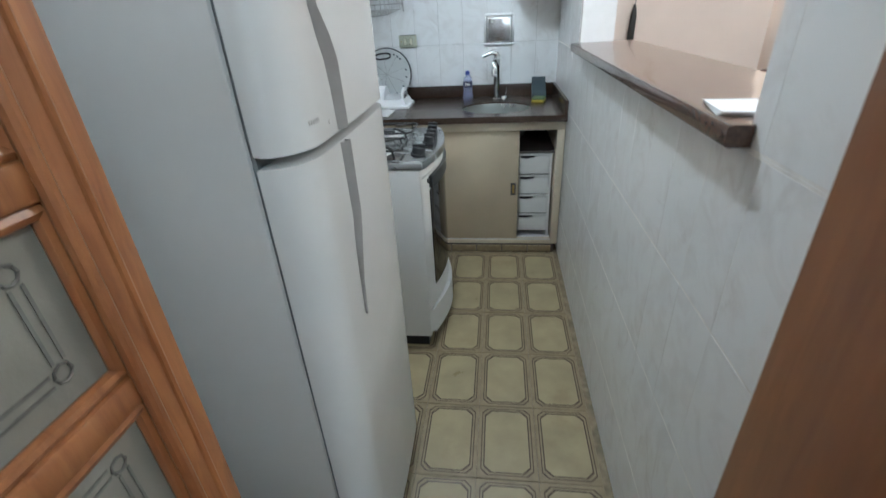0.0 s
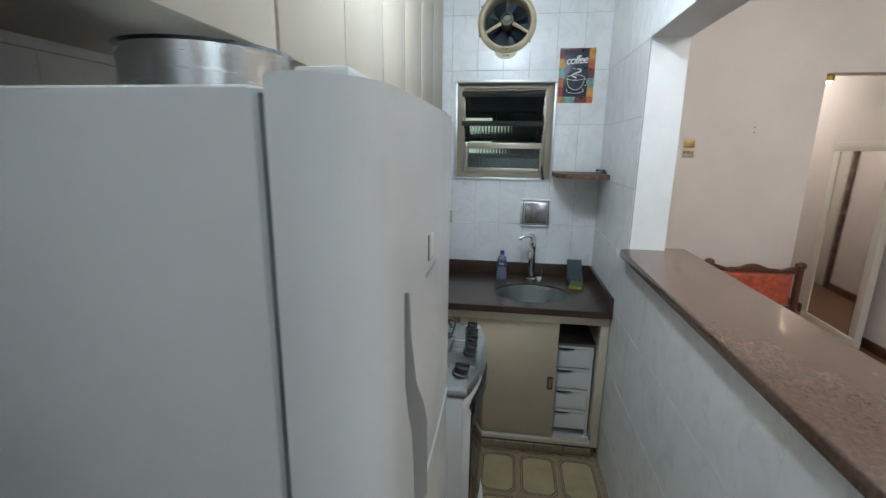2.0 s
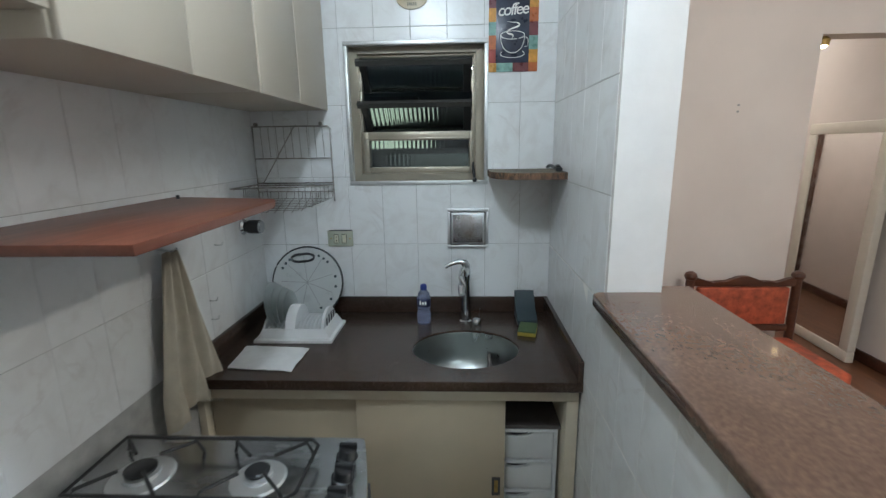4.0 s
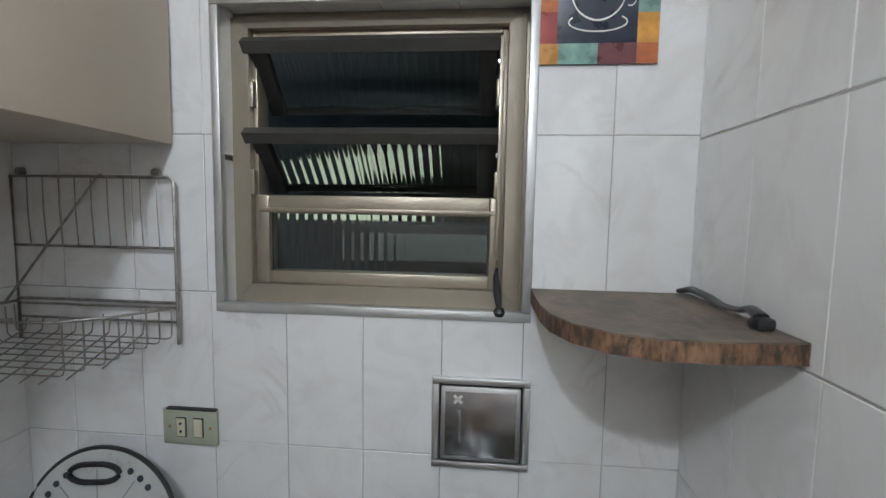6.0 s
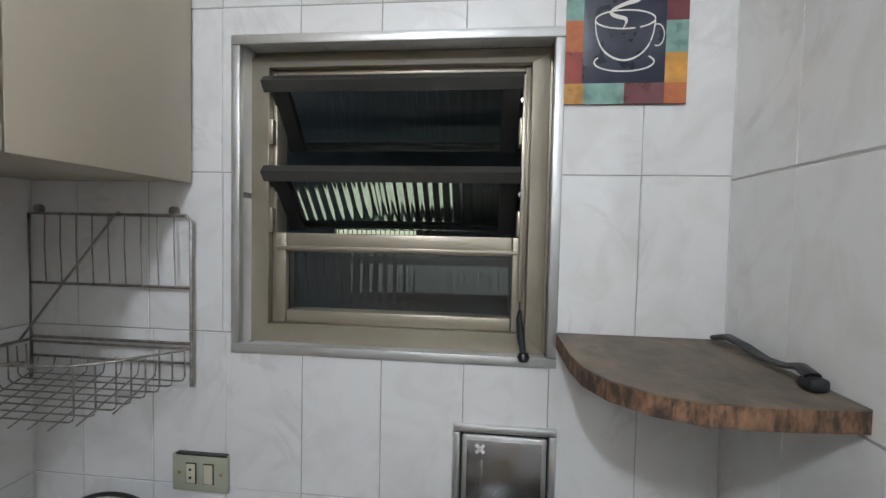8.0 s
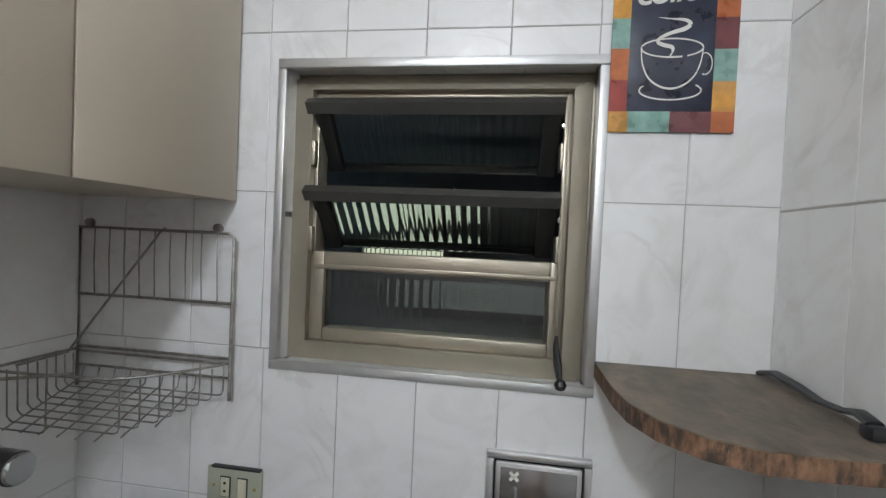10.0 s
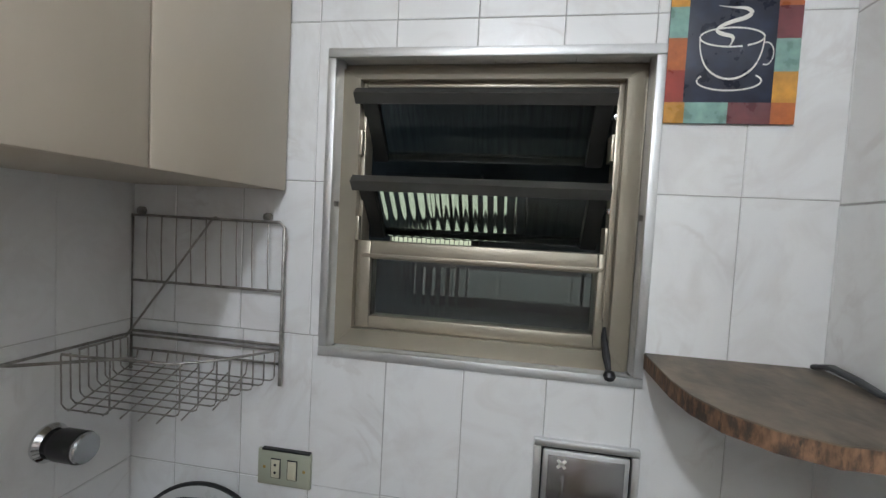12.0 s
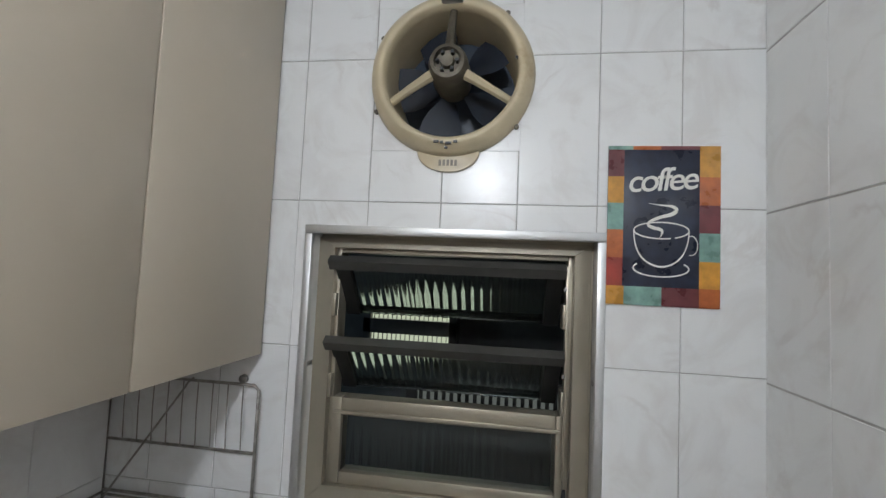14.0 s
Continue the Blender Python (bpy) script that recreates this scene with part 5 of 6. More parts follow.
def faucet():
    f = thing("kitchen_faucet", (-0.02, 2.80, CT), "tall chrome single-lever kitchen faucet beside the sink", "faucet")
    x, y = -0.018, 2.812
    part("base_ring", lathe(bmesh.new(), [(0.028, 0), (0.028, 0.006), (0.022, 0.010), (0, 0.010)], (x, y, CT), n=28), CHROME, f)
    part("column", lathe(bmesh.new(), [(0.0195, 0.008), (0.0195, 0.190), (0.022, 0.196), (0.0225, 0.236), (0.021, 0.246), (0, 0.246)], (x, y, CT), n=28), CHROME, f)
    sp = part("spout", tube(bmesh.new(), [(x, y - 0.004, CT + 0.236), (x - 0.006, y - 0.032, CT + 0.236), (x - 0.011, y - 0.058, CT + 0.216), (x - 0.014, y - 0.074, CT + 0.186), (x - 0.015, y - 0.080, CT + 0.156)], [0.019, 0.0195, 0.020, 0.0185, 0.017], 18), CHROME, f)
    part("aerator", lathe(bmesh.new(), [(0.015, 0.0), (0.015, -0.008), (0.0, -0.008)], (x - 0.015, y - 0.080, CT + 0.156), n=18), GRIP, sp)
    part("lever", tube(bmesh.new(), [(x + 0.004, y, CT + 0.247), (x - 0.004, y - 0.004, CT + 0.268), (x - 0.022, y - 0.010, CT + 0.276), (x - 0.055, y - 0.016, CT + 0.268), (x - 0.086, y - 0.022, CT + 0.254)], [0.020, 0.017, 0.012, 0.009, 0.008], 14), CHROME, f)
    d = thing("drain_plug", (0.030, 2.768, CT), "small chrome stopper with a pin standing by the sink", "plug")
    part("body", lathe(bmesh.new(), [(0.020, 0), (0.020, 0.022), (0.016, 0.028), (0, 0.028)], (0.030, 2.768, CT), n=24), CHROME, d)
    part("pin", tube(bmesh.new(), [(0.040, 2.772, CT + 0.026), (0.044, 2.776, CT + 0.072)], 0.002, 8), CHROME, d)


faucet()


def bottle():
    x, y = -0.198, 2.790
    b = thing("detergent_bottle", (x, y, CT), "clear violet dish detergent bottle with a blue cap", "bottle")
    prof = [(0.0, 0.0), (0.026, 0.0), (0.030, 0.006), (0.030, 0.045), (0.027, 0.062), (0.029, 0.08), (0.029, 0.118), (0.024, 0.138), (0.012, 0.152), (0.012, 0.160), (0, 0.160)]
    part("body", lathe(bmesh.new(), prof, (x, y, CT + 0.001), n=28, cap=False), DETERGENT, b, smooth=60)
    part("cap", lathe(bmesh.new(), [(0.0140, 0.155), (0.0140, 0.172), (0.011, 0.178), (0, 0.180)], (x, y, CT), n=20), BLUE_CAP, b)
    lab = part("label", lathe(bmesh.new(), [(0.0295, 0.082), (0.0297, 0.084), (0.0297, 0.116), (0.0292, 0.118)], (x, y, CT), n=28, cap=False), LABEL_DARK, b)
    for i, (w, h) in enumerate(((0.006, 0.018), (0.007, 0.013), (0.007, 0.014))):
        xx = x - 0.016 + 0.011 * i
        part("letter_bar", B(xx, xx + w, y - 0.0312, y - 0.0285 + abs(xx - x) * 0.15, CT + 0.094, CT + 0.094 + h), P_CREAM, lab)


bottle()


def sponge_set():
    h = thing("sponge_holder", (0.247, 2.83, CT), "slate blue plastic sponge holder with a tall back", "sponge holder")
    pts = [(2.768, CT), (2.885, CT), (2.908, CT + 0.112), (2.897, CT + 0.116), (2.862, CT + 0.070), (2.835, CT + 0.046), (2.790, CT + 0.034), (2.768, CT + 0.020)]
    part("body", extrude_poly(bmesh.new(), pts, "x", 0.205, 0.290, 0.003), SLATE, h)
    s = thing("sponge", (0.24, 2.69, CT), "yellow sponge with a green scouring pad by the sink", "sponge")
    for z0, z1, m, nm in ((CT, CT + 0.016, SPONGE_Y, "foam"), (CT + 0.0162, CT + 0.024, SPONGE_G, "scouring_pad")):
        bm = B(-0.036, 0.036, -0.05, 0.05, z0, z1, bevel=0.003)
        bmesh.ops.rotate(bm, verts=bm.verts, cent=(0, 0, 0), matrix=Matrix.Rotation(radians(-14), 3, "Z"))
        bmesh.ops.translate(bm, verts=bm.verts, vec=(0.238, 2.694, 0))
        part(nm, bm, m, s)


sponge_set()


def dish_rack():
    r = thing("dish_rack", (-0.70, 2.69, CT), "white plastic dish rack with curved dividers", "dish rack")
    x0, x1, y0, y1 = -0.862, -0.548, 2.575, 2.795
    t = 0.03
    bm = bmesh.new()
    lo = [bm.verts.new(p) for p in ((x0, y0, CT), (x1, y0, CT), (x1, y1, CT), (x0, y1, CT))]
    lip = [bm.verts.new(p) for p in ((x0, y0, CT + 0.012), (x1, y0, CT + 0.012), (x1, y1, CT + 0.012), (x0, y1, CT + 0.012))]
    mid = [bm.verts.new(p) for p in ((x0 + 0.012, y0 + 0.010, CT + 0.016), (x1 - 0.012, y0 + 0.010, CT + 0.016), (x1 - 0.012, y1 - 0.010, CT + 0.016), (x0 + 0.012, y1 - 0.010, CT + 0.016))]
    top = [bm.verts.new(p) for p in ((x0 + 0.03, y0 + 0.022, CT + 0.050), (x1 - 0.03, y0 + 0.022, CT + 0.050), (x1 - 0.03, y1 - 0.022, CT + 0.050), (x0 + 0.03, y1 - 0.022, CT + 0.050))]
    inn = [bm.verts.new(p) for p in ((x0 + 0.036, y0 + 0.028, CT + 0.050), (x1 - 0.036, y0 + 0.028, CT + 0.050), (x1 - 0.036, y1 - 0.028, CT + 0.050), (x0 + 0.036, y1 - 0.028, CT + 0.050))]
    bot = [bm.verts.new(p) for p in ((x0 + 0.03, y0 + 0.02, CT + 0.012), (x1 - 0.03, y0 + 0.02, CT + 0.012), (x1 - 0.03, y1 - 0.02, CT + 0.012), (x0 + 0.03, y1 - 0.02, CT + 0.012))]
    for a, b in ((lo, lip), (lip, mid), (mid, top), (top, inn), (inn, bot)):
        for i in range(4):
            bm.faces.new((a[i], a[(i + 1) % 4], b[(i + 1) % 4], b[i]))
    bm.faces.new(bot), bm.faces.new(lo[::-1])
    part("tray", bm, WHITE_PLASTIC, r)

    def arch(xa, xb, h, name):
        pts = [(y0 + 0.028, CT + 0.014)] + [((y0 + y1) / 2 + 0.088 * math.cos(radians(a)), CT + 0.03 + h * math.sin(radians(a))) for a in range(170, 9, -16)] + [(y1 - 0.028, CT + 0.014)]
        return part(name, extrude_poly(bmesh.new(), pts, "x", xa, xb, 0.002), WHITE_PLASTIC, r)
    arch(-0.742, -0.700, 0.092, "divider")
    arch(-0.596, -0.583, 0.080, "end_wall")
    arch(-0.832, -0.824, 0.060, "end_wall")
    for i in range(6):
        x = -0.690 + 0.0155 * i
        arch(x, x + 0.004, 0.045, "fin")
    for i in range(4):
        x = -0.815 + 0.017 * i
        arch(x, x + 0.004, 0.045, "fin")
    for i in range(4):
        y = 2.635 + 0.032 * i
        part("slot", B(-0.5835, -0.580, y, y + 0.010, CT + 0.03, CT + 0.075 + 0.012 * math.sin(math.pi * (i + 1) / 5), bevel=0.001), BLACK, r)
    for i, (x, tilt) in enumerate(((-0.822, 12), (-0.802, 9), (-0.782, 6), (-0.762, 4))):
        g = thing("glass_plate", (x, 2.69, CT + 0.11), "clear glass plate standing in the dish rack", "plate", "glass plates in the dish rack")
        rad = 0.098 - 0.006 * i
        bm = lathe(bmesh.new(), [(0.0, 0.0), (rad * 0.6, 0.001), (rad * 0.92, 0.010), (rad, 0.014), (rad, 0.017), (rad * 0.9, 0.013), (rad * 0.58, 0.004), (0, 0.0035)], (0, 0, 0), (1, 0, 0), 40, cap=False)
        bmesh.ops.rotate(bm, verts=bm.verts, cent=(0, 0, 0), matrix=Matrix.Rotation(radians(-tilt), 3, "Y"))
        bmesh.ops.translate(bm, verts=bm.verts, vec=(x, 2.69, CT + 0.018 + rad))
        part("plate", bm, GLASS, g, smooth=60)


dish_rack()


def cutting_board():
    r = 0.161
    c = Vector((-0.728, 2.862, CT + r + 0.004))
    b = thing("round_board", (c.x, c.y, CT), "round frosted white cutting board with black rim and handle slot", "cutting board")
    tilt = Matrix.Rotation(radians(-12), 3, "X")

    def put(bm, name, mat, parent, label=""):
        bmesh.ops.rotate(bm, verts=bm.verts, cent=(0, 0, 0), matrix=tilt)
        bmesh.ops.translate(bm, verts=bm.verts, vec=c)
        return part(name, bm, mat, parent, label)
    disc = put(lathe(bmesh.new(), [(0, 0.003), (r - 0.004, 0.003), (r - 0.004, -0.003), (0, -0.003)], (0, 0, 0), (0, -1, 0), 64), "disc", BOARD_WHITE, b)
    put(tube(bmesh.new(), [(p[0], 0, p[1]) for p in arc((0, 0), r - 0.002, 0, 354, 59)], 0.0045, 8, closed=True), "rim", BLACK, b, "black rubber rim")
    slot = [(0.040 * math.cos(radians(a)) + (0.022 if math.cos(radians(a)) > 0 else -0.022) * 0.6, -0.006, 0.111 + 0.0165 * math.sin(radians(a))) for a in range(0, 360, 20)]
    slot = [(x * math.cos(radians(12)) - (z - 0.111) * math.sin(radians(12)) - 0.02, y, 0.111 + x * math.sin(radians(12)) * 0.4 + (z - 0.111)) for x, y, z in slot]
    put(tube(bmesh.new(), slot, 0.0055, 8, closed=True), "handle_slot", BLACK, b)
    for k in range(9):
        t = radians(40 * k + 18)
        bm = B(0.004, 0.120, -0.0042, -0.0034, -0.0013, 0.0013)
        bmesh.ops.rotate(bm, verts=bm.verts, cent=(0, 0, 0), matrix=Matrix.Rotation(-t, 3, "Y"))
        put(bm, "ray_line", GRIP, b)
    for a in (-62, -35, -8, 12, 45, 55, 66, 128, 139, 150):
        t = radians(a)
        put(lathe(bmesh.new(), [(0.0062, 0.0), (0.0062, 0.0045), (0, 0.005)], (0.130 * math.cos(t), 0, 0.130 * math.sin(t)), (0, -1, 0), 14), "dot", SLATE, b)
    put(lathe(bmesh.new(), [(0.006, 0.0), (0.005, 0.005), (0, 0.005)], (0, 0, 0), (0, -1, 0), 14), "centre_boss", GRIP, b)


cutting_board()


def rippled(bm, corners, z, amp, nx=14, ny=10, th=0.002, seed=3.0):
    rows = []
    (ax, ay), (bx, by), (cx, cy), (dx, dy) = corners
    for i in range(nx + 1):
        u = i / nx
        row = []
        for j in range(ny + 1):
            v = j / ny
            x = (ax * (1 - u) + bx * u) * (1 - v) + (dx * (1 - u) + cx * u) * v
            y = (ay * (1 - u) + by * u) * (1 - v) + (dy * (1 - u) + cy * u) * v
            h = amp * (0.5 + 0.5 * noise.noise(Vector((x * 16, y * 16, seed))))
            e = 0.004 * noise.noise(Vector((x * 30, y * 30, seed + 5)))
            row.append(bm.verts.new((x + e, y - e, z + max(0, h))))
        rows.append(row)
    for a, b in zip(rows, rows[1:]):
        for j in range(ny):
            bm.faces.new((a[j], a[j + 1], b[j + 1], b[j]))
    ret = bmesh.ops.extrude_face_region(bm, geom=bm.faces[:])
    bmesh.ops.translate(bm, verts=[v for v in ret["geom"] if isinstance(v, bmesh.types.BMVert)], vec=(0, 0, th))
    return bm


solid("wiping_cloth", rippled(bmesh.new(), [(-0.858, 2.362), (-0.622, 2.342), (-0.618, 2.520), (-0.872, 2.538)], CT + 0.0004, 0.008), NAPKIN, "folded white wiping cloth on the counter", "cloth", at=(-0.74, 2.44, CT))


# ---- left wall ----
def board_shelf():
    s = thing("wall_board", (-0.77, 1.9, 1.42), "red-brown wooden board shelf on the tile wall", "shelf")
    part("board", extrude_poly(bmesh.new(), [(LEFT + 0.009, 1.62), (-0.548, 1.62), (-0.562, 2.20), (-0.587, 2.262), (LEFT + 0.009, 2.345)], "z", 1.424, 1.444, 0.002), RED_WOOD, s)
    part("bracket", B(LEFT + 0.009, LEFT + 0.03, 1.70, 1.73, 1.30, 1.4235), ALU, s)
    part("screw", lathe(bmesh.new(), [(0.005, 0), (0.005, 0.010), (0, 0.012)], (-0.90, 2.29, 1.444), n=12), BLACK, s)


board_shelf()


def valve():
    v = thing("gas_valve", (LEFT, 2.77, 1.27), "chrome and black wall valve knob on the tiles", "valve")
    c = (LEFT + 0.008, 2.768, 1.272)
    part("flange", lathe(bmesh.new(), [(0.034, 0), (0.034, 0.005), (0.027, 0.013), (0, 0.013)], c, (1, 0, 0), 28), CHROME, v)
    k = part("knob", lathe(bmesh.new(), [(0.020, 0.013), (0.020, 0.022), (0.027, 0.024), (0.0285, 0.030), (0.0285, 0.072), (0.0265, 0.0735), (0, 0.0735)], c, (1, 0, 0), 32), BLACK, v)
    part("end_cap", lathe(bmesh.new(), [(0.0268, 0.0737), (0.0268, 0.078), (0.0245, 0.081), (0, 0.0815)], c, (1, 0, 0), 32), STEEL, k, "brushed steel end cap")


valve()


def towel():
    t = thing("hanging_towel", (-0.90, 2.22, 1.29), "beige cotton towel hanging from a wall hook", "towel")
    bm = bmesh.new()
    rows = []
    nz, ny = 26, 40
    for i in range(nz + 1):
        u = i / nz
        z = 1.292 - 0.50 * u
        half = 0.028 + 0.115 * min(1, u * 1.25) ** 0.8
        row = []
        for j in range(ny + 1):
            v = 2 * j / ny - 1
            fold = 0.017 * math.sin(v * 7.5 + 1.4 * math.sin(u * 3)) * min(1, 0.25 + u) + 0.008 * math.sin(v * 17 + u * 4)
            drop = -0.05 * max(0, v) * u - 0.03 * abs(v) * u
            row.append(bm.verts.new((-0.905 + 0.018 * u + fold, 2.225 + half * v * 0.92, z + drop)))
        rows.append(row)
    for a, b in zip(rows, rows[1:]):
        for j in range(ny):
            bm.faces.new((a[j], a[j + 1], b[j + 1], b[j]))
    ret = bmesh.ops.extrude_face_region(bm, geom=bm.faces[:])
    bmesh.ops.translate(bm, verts=[v for v in ret["geom"] if isinstance(v, bmesh.types.BMVert)], vec=(-0.004, 0, 0))
    part("cloth", bm, CLOTH, t, smooth=70)
    part("hook", tube(bmesh.new(), [(LEFT + 0.008, 2.225, 1.300), (-0.925, 2.225, 1.296), (-0.900, 2.225, 1.290), (-0.885, 2.225, 1.302)], 0.004, 8), CHROME, t)


towel()
for y, z in ((2.54, 1.245), (2.46, 1.055), (2.455, 0.985)):
    h = thing("wall_hook", (LEFT, y, z), "small grey adhesive wall hook on the tiles", "hook", "small hooks on the tile wall")
    part("pin", tube(bmesh.new(), [(LEFT + 0.0075, y, z), (LEFT + 0.022, y, z - 0.002), (LEFT + 0.030, y + 0.012, z - 0.003), (LEFT + 0.026, y + 0.024, z + 0.004)], 0.0022, 6), ALU, h)


# ---- living room things ----
def chair():
    c = thing("dining_chair", (1.59, 3.30, 0.0), "dark carved wooden chair with rust red upholstery", "chair")
    x0, x1, yb = 1.29, 1.905, 3.51
    crest = [(x0, 0.775)] + [(x0 + (x1 - x0) * i / 24, 0.815 + 0.022 * math.cos(4 * math.pi * (i / 24 - 0.5)) * (1 - abs(i / 12 - 1) * 0.35)) for i in range(25)] + [(x1, 0.775)]
    part("crest_rail", extrude_poly(bmesh.new(), crest, "y", yb - 0.016, yb + 0.016, 0.006), DARK_WOOD, c)
    for x in (x0 - 0.005, x1 - 0.015):
        part("back_post", tube(bmesh.new(), [(x + 0.01, yb + 0.03, 0.0), (x + 0.01, yb, 0.45), (x + 0.01, yb, 0.83)], [0.02, 0.024, 0.024], 12), DARK_WOOD, c)
        part("finial", lathe(bmesh.new(), [(0.0, -0.03), (0.028, -0.018), (0.036, 0.0), (0.030, 0.018), (0.012, 0.028), (0, 0.03)], (x + 0.01, yb, 0.835), n=20), DARK_WOOD, c)
    part("lower_rail", B(x0 + 0.02, x1 - 0.03, yb - 0.014, yb + 0.014, 0.50, 0.54, bevel=0.005), DARK_WOOD, c)
    bm = B(x0 + 0.045, x1 - 0.055, yb - 0.030, yb + 0.012, 0.545, 0.772, bevel=0.014, seg=3)
    part("backrest", bm, RED_CLOTH, c, "rust red padded back")
    part("seat", B(x0 + 0.01, x1 - 0.02, yb - 0.48, yb - 0.02, 0.40, 0.47, bevel=0.02, seg=3), RED_CLOTH, c, "rust red padded seat")
    part("seat_frame", B(x0 + 0.005, x1 - 0.015, yb - 0.485, yb - 0.025, 0.35, 0.3995, bevel=0.005), DARK_WOOD, c)
    for x in (x0 + 0.03, x1 - 0.04):
        part("leg", tube(bmesh.new(), [(x, yb - 0.455, 0), (x, yb - 0.455, 0.35)], [0.016, 0.024], 10), DARK_WOOD, c)


chair()


def mirror():
    m = thing("standing_mirror", (2.80, 4.46, 0.0), "tall off-white framed mirror leaning on the wall", "mirror")
    wide, high, w = 0.770, 1.725, 0.085
    place = Matrix.Translation((2.792, 4.852, 0.0)) @ Matrix.Rotation(radians(-92.2), 4, "Z") @ Matrix.Rotation(radians(-0.6), 4, "X")

    def put(bm):
        bmesh.ops.transform(bm, matrix=place, verts=bm.verts)
        return bm
    for q in ((0, wide, high - w, high), (0, wide, 0, w), (0, w, w + 0.0005, high - w - 0.0005), (wide - w, wide, w + 0.0005, high - w - 0.0005)):
        part("frame", put(B(q[0], q[1], 0.0, 0.06, q[2], q[3], bevel=0.010)), OFF_WHITE, m)
    part("glass", put(B(w - 0.004, wide - w + 0.004, 0.010, 0.014, w - 0.004, high - w + 0.004)), MIRROR, m, "silvered mirror glass")
    part("backing", put(B(w - 0.006, wide - w + 0.006, 0.0145, 0.022, w - 0.006, high - w + 0.006)), DARK_INSIDE, m)


mirror()
dr = thing("door_2", (1.91, 6.15, 0.0), "dark brown wooden door casing in the passage", "door frame", kind="structure")
part("casing", B(1.901, 1.925, 6.10, 6.20, 0, 2.1, bevel=0.004), DARK_WOOD, dr)
part("casing", B(1.901, 1.925, 6.2005, 6.57, 2.01, 2.1, bevel=0.004), DARK_WOOD, dr)
part("leaf", B(1.901, 1.912, 6.2005, 6.57, 0.005, 2.0095, bevel=0.002), OFF_WHITE, dr)

k = thing("key_rack", (1.09, 3.62, 1.6), "small brass key plate with three grey hooks", "key rack")
part("plate", B(1.055, 1.125, 3.611, 3.619, 1.645, 1.695, bevel=0.003), BRASS, k, "gold ornament plate")
for i in range(3):
    part("hook", B(1.052 + 0.026 * i, 1.072 + 0.026 * i, 3.606, 3.619, 1.602, 1.622, bevel=0.004), BRASS, k)
part("strip", B(1.050, 1.130, 3.612, 3.619, 1.575, 1.592, bevel=0.003), PLATE, k)
for z in (1.79, 1.755):
    solid("wall_plug", lathe(bmesh.new(), [(0.006, 0), (0.006, 0.004), (0, 0.004)], (1.505, 3.6195, z), (0, -1, 0), 12), GRIP, "small grey plug hole in the plaster", "wall plug", group="plug holes in the wall", at=(1.505, 3.6195, z))
u = thing("umbrella", (0.957, 3.58, 1.0), "black folded umbrella hanging on the wall", "umbrella")
part("canopy", tube(bmesh.new(), [(0.957, 3.590, 1.32), (0.957, 3.588, 1.25), (0.954, 3.588, 1.10), (0.950, 3.590, 0.98)], [0.008, 0.022, 0.026, 0.014], 12), BLACK, u)
part("tip", tube(bmesh.new(), [(0.957, 3.590, 1.32), (0.978, 3.600, 1.45)], 0.004, 8), GRIP, u)
# added glowing cup stands in for warm light on the header's corner
sp = thing("lit_patch_cup", (1.97, 3.80, 2.12), "tiny warm glowing cup added for a lit patch by the header", "lamp")
part("cup", lathe(bmesh.new(), [(0.03, 0.0), (0.034, 0.03), (0.02, 0.045), (0, 0.045)], (1.955, 3.69, 2.10), n=20), BRASS, sp)
part("bulb", lathe(bmesh.new(), [(0.0, -0.014), (0.016, -0.010), (0.024, 0.0), (0.0, 0.0)], (1.955, 3.69, 2.099), n=20), BULB_WARM, sp)


# ---- tiles ----
TILES = {}


def tile_mesh(w, h, th, mat):
    """One glazed tile in the plane x-z, facing -y, with a pillowed edge."""
    key = (round(w, 4), round(h, 4), mat.name)
    if key not in TILES:
        bm = bmesh.new()
        e = 0.0012
        back = [bm.verts.new(p) for p in ((0, 0, 0), (w, 0, 0), (w, 0, h), (0, 0, h))]
        mid = [bm.verts.new((p[0], -th + 0.0012, p[1])) for p in ((0, 0), (w, 0), (w, h), (0, h))]
        top = [bm.verts.new((p[0], -th, p[1])) for p in ((e, e), (w - e, e), (w - e, h - e), (e, h - e))]
        for a, b in ((back, mid), (mid, top)):
            for i in range(4):
                bm.faces.new((a[i], a[(i + 1) % 4], b[(i + 1) % 4], b[i]))
        bm.faces.new(top)
        TILES[key] = mesh_of(bm, "tile", mat, 0)
    return TILES[key]


def spans(lines, a, b):
    cuts = [a] + [v for v in lines if a + 0.004 < v < b - 0.004] + [b]
    return list(zip(cuts, cuts[1:]))


TZ = [-0.063 + 0.305 * i for i in range(10)]
TXN = [-1.0020 + 0.1525 * i for i in range(10)]
TY = [2.147 - 0.1525 * i for i in range(15)][::-1] + [2.147 + 0.158 * i for i in range(1, 6)]


def lay(wall, regions, us, place, turn, fix):
    """Tiles over rectangular regions (u0, u1, z0, z1) of a wall."""
    for u0, u1, z0, z1 in regions:
        for a, b in spans(us, u0, u1):
            for c, d in spans([z - 0.007 for z in TZ] if wall is wall_east else TZ, z0, z1):
                g, gu = (0.0014, 0.0001) if wall is wall_east else (0.0007, 0.0003)
                ob = new("tile", tile_mesh(b - a - 2 * gu, d - c - 2 * g, 0.0075, TILE_STAINED if wall is wall_west else TILE))
                ob.parent = wall
                lean = Euler((random.uniform(-0.0012, 0.0012), 0, turn + random.uniform(-0.0012, 0.0012)))
                ob.matrix_basis = Matrix.LocRotScale(place(a + gu, b - gu, c + g), lean, None)


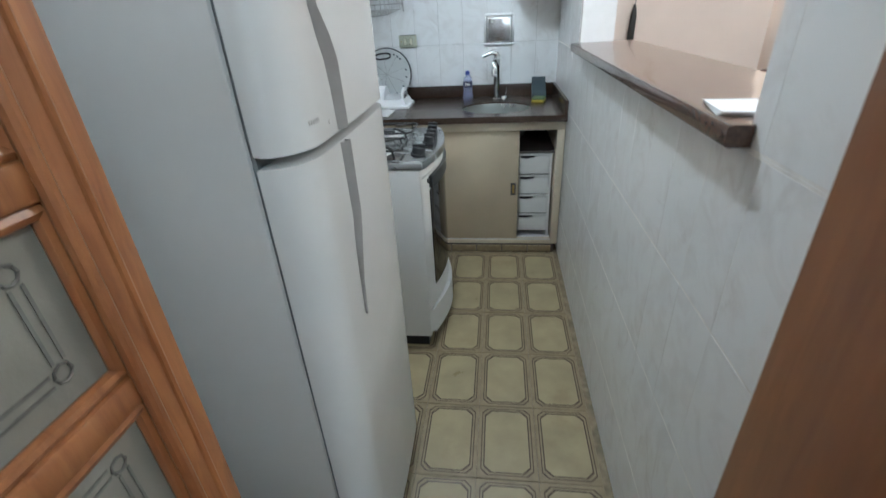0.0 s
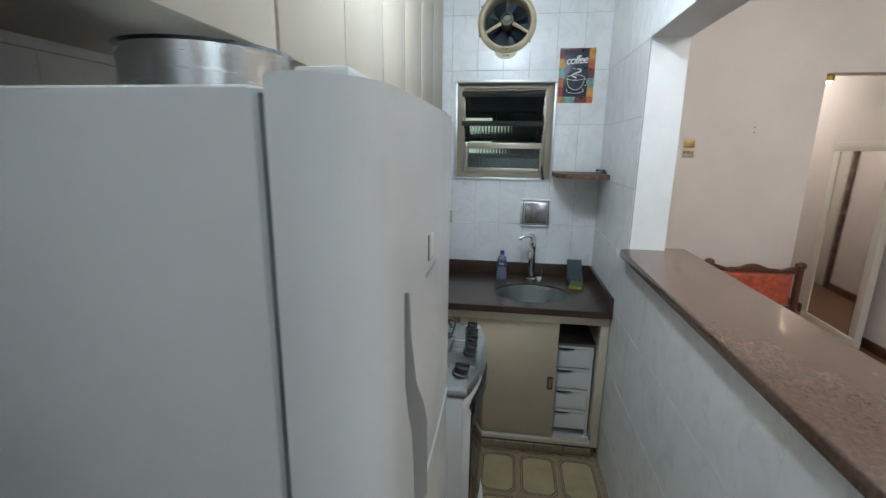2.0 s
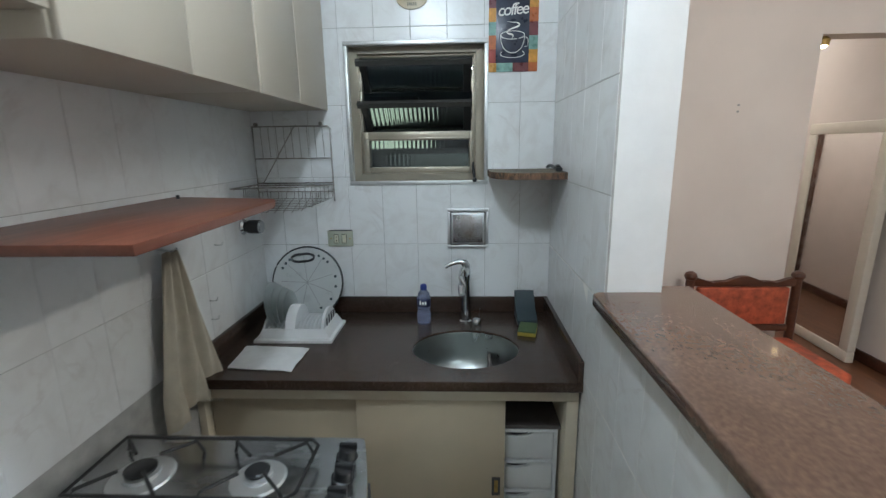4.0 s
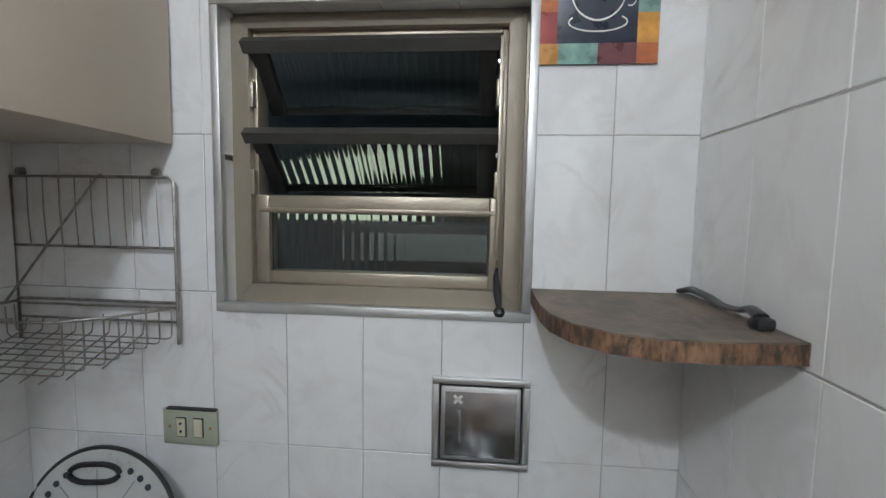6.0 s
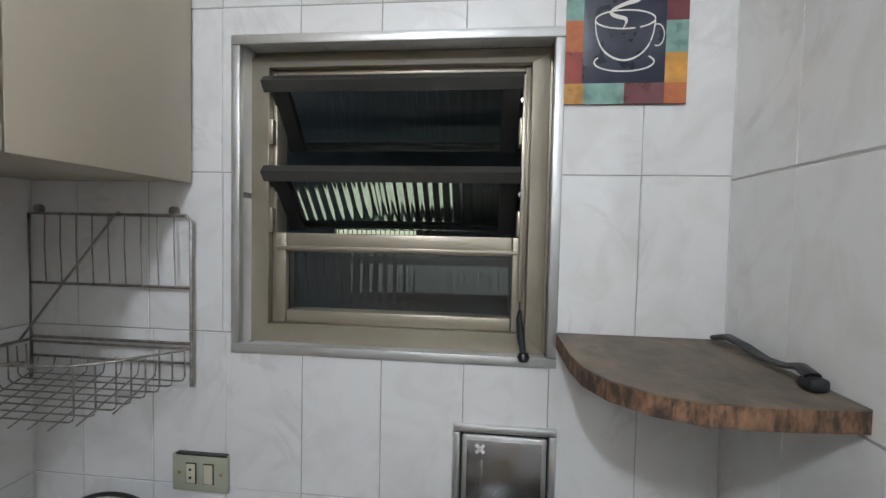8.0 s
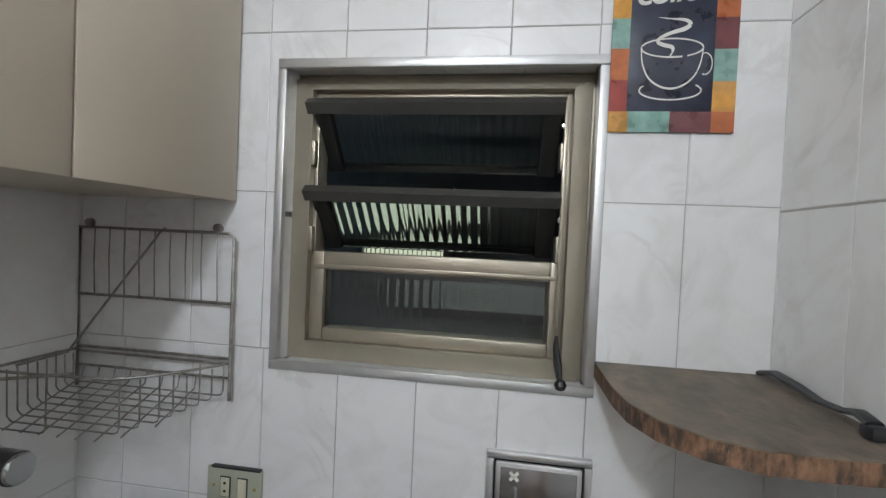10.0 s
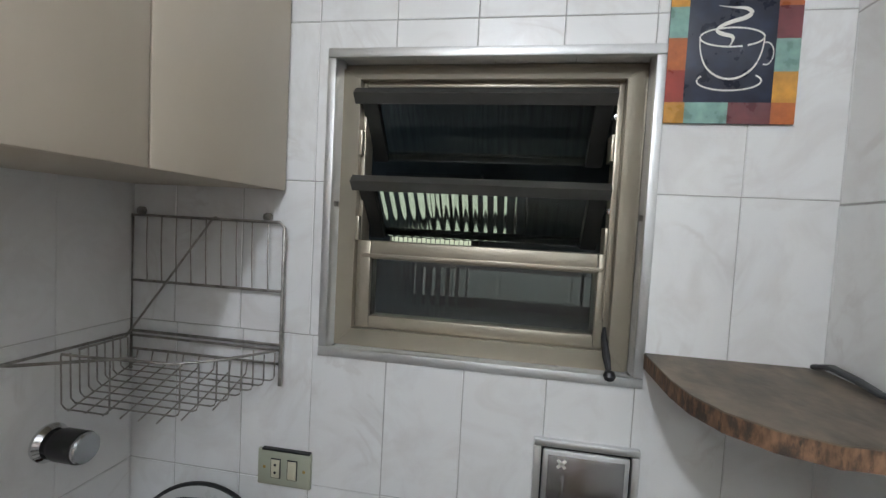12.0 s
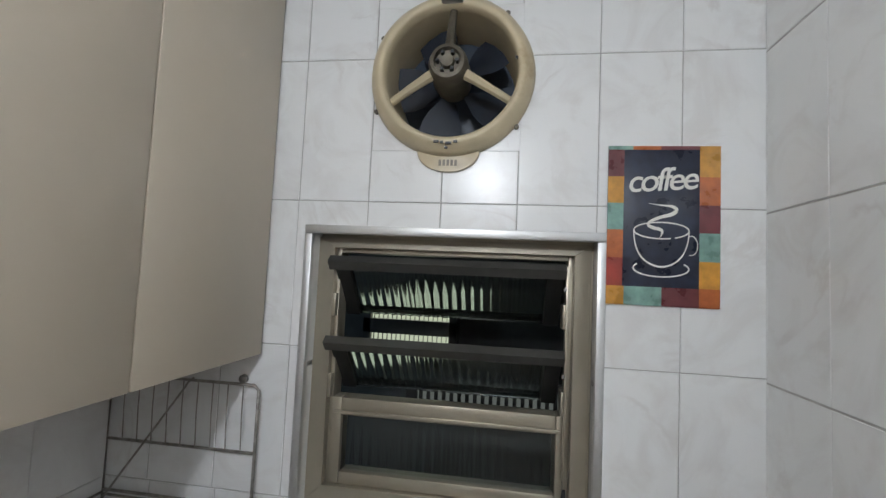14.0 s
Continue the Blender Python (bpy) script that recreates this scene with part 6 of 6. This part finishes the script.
def notched(x0, x1, z0, z1):
    """The outline left of a tile that the window recess bites into, and whether it is a plain rectangle."""
    hx, hz = x1 > WX0 and x0 < WX1, z1 > WZ0 and z0 < WZ1
    if not (hx and hz):
        return [(x0, z0), (x1, z0), (x1, z1), (x0, z1)]
    ax, bx, az, bz = max(x0, WX0), min(x1, WX1), max(z0, WZ0), min(z1, WZ1)
    full_x, full_z = bx - ax > x1 - x0 - 1e-4, bz - az > z1 - z0 - 1e-4
    if full_x and full_z:
        return None
    if full_x:
        return [(x0, z0), (x1, z0), (x1, az), (x0, az)] if az > z0 + 1e-4 else [(x0, bz), (x1, bz), (x1, z1), (x0, z1)]
    if full_z:
        return [(x0, z0), (ax, z0), (ax, z1), (x0, z1)] if ax > x0 + 1e-4 else [(bx, z0), (x1, z0), (x1, z1), (bx, z1)]
    left, low = ax > x0 + 1e-4, az > z0 + 1e-4
    if left and low:
        return [(x0, z0), (x1, z0), (x1, az), (ax, az), (ax, z1), (x0, z1)]
    if left:
        return [(x0, z0), (ax, z0), (ax, bz), (x1, bz), (x1, z1), (x0, z1)]
    if low:
        return [(x0, z0), (x1, z0), (x1, z1), (bx, z1), (bx, az), (x0, az)]
    return [(bx, z0), (x1, z0), (x1, z1), (x0, z1), (x0, bz), (bx, bz)]


for c, d in spans(TZ, 0.0, CEIL):
    for a, b in spans([x + (0.006 if d < 1.47 else -0.0015) for x in TXN], LEFT, RIGHT):
        g = 0.0008
        rects = [(a + g, b - g, c + g, d - g)]
        if a > FX0 - 0.01 and b < FX1 + 0.01 and d > FZ0 and c < FZ1:
            rects = [(a + g, b - g, c + g, FZ0)] if c < FZ0 else []
            if d > FZ1:
                rects.append((a + g, b - g, FZ1, d - g))
        for r in rects:
            p = notched(*r)
            if not p:
                continue
            if len(p) == 4:
                ob = new("tile", tile_mesh(p[1][0] - p[0][0], p[2][1] - p[1][1], 0.0075, TILE))
                ob.parent = wall_north
                ob.matrix_basis = Matrix.LocRotScale((p[0][0], BACK, p[0][1]), Euler((random.uniform(-0.0012, 0.0012), 0, random.uniform(-0.0012, 0.0012))), None)
            else:
                part("tile", extrude_poly(bmesh.new(), p, "y", BACK - 0.0075, BACK - 0.0002), TILE, wall_north, smooth=0)
lay(wall_east, [(0.145, BACK - 0.008, 0, SILL), (0.145, NEAR_Y - 0.001, SILL, CEIL), (JAMB_Y + 0.001, BACK - 0.008, SILL, CEIL), (NEAR_Y, JAMB_Y, LINTEL, CEIL)],
    TY, lambda a, b, c: (RIGHT, b, c), -math.pi / 2, None)
lay(wall_west, [(0.145, BACK - 0.008, 0.9, CEIL)], TY, lambda a, b, c: (LEFT, a, c), math.pi / 2, None)


G = 0.0056
bm = bmesh.new()
for r in ((LEFT, WX0, 0, CEIL), (WX1, RIGHT, 0, CEIL), (WX0, WX1, 0, WZ0), (WX0, FX0, WZ1, CEIL), (FX1, WX1, WZ1, CEIL), (FX0, FX1, WZ1, FZ0), (FX0, FX1, FZ1, CEIL)):
    box(bm, r[0], r[1], BACK - G, BACK - 0.0001, r[2], r[3])
part("grout_bed", bm, GROUT, wall_north)
bm = bmesh.new()
for r in ((0.145, BACK - 0.008, 0, SILL), (0.145, NEAR_Y - 0.001, SILL, CEIL), (NEAR_Y, JAMB_Y, LINTEL + 0.001, CEIL)):
    box(bm, RIGHT - 0.0071, RIGHT - 0.0001, r[0], r[1], r[2], r[3])
part("grout_bed", bm, WHITE_GROUT, wall_east)
part("grout_bed", B(RIGHT - 0.0064, RIGHT - 0.0001, JAMB_Y + 0.001, BACK - 0.008, SILL + 0.0005, CEIL), GROUT, wall_east)
part("grout_bed", B(LEFT + 0.0001, LEFT + G, 0.145, BACK - 0.008, 0.9, CEIL), GROUT, wall_west)


def floor_tile_mesh(w, h):
    bm = bmesh.new()
    mats = [FLOOR_EDGE, FLOOR_LINE, FLOOR_TILE]

    def ring(m, c, z):
        # rectangle inset by m with clipped corners c
        p = [(m + c, m), (w - m - c, m), (w - m, m + c), (w - m, h - m - c), (w - m - c, h - m), (m + c, h - m), (m, h - m - c), (m, m + c)]
        return [bm.verts.new((x, y, z)) for x, y in p]
    rings = [ring(0.0, 0.0008, -0.006), ring(0.0, 0.0008, -0.001), ring(0.0012, 0.001, 0.0), ring(0.0115, 0.020, 0.0002), ring(0.0150, 0.0205, 0.0002), ring(0.0205, 0.0225, 0.0), ring(0.0250, 0.0235, -0.0004), ring(0.0262, 0.0237, 0.0)]
    mi = [0, 0, 0, 1, 0, 1, 2]
    for k, (a, b) in enumerate(zip(rings, rings[1:])):
        for i in range(8):
            f = bm.faces.new((a[i], a[(i + 1) % 8], b[(i + 1) % 8], b[i]))
            f.material_index = mi[k]
    f = bm.faces.new(rings[-1])
    f.material_index = 2
    return mesh_of(bm, "floor_tile", mats, 0)


ft = floor_tile_mesh(0.2005, 0.3015)
for i in range(-5, 2):
    for j in range(-3, 7):
        x, y = -0.0655 + 0.2025 * i, 0.755 + 0.3035 * j
        ob = new("floor_tile", ft)
        ob.parent = floor
        ob.location = (x, y, random.uniform(-0.0004, 0.0002))
        ob.rotation_euler = (0, 0, random.uniform(-0.002, 0.002))
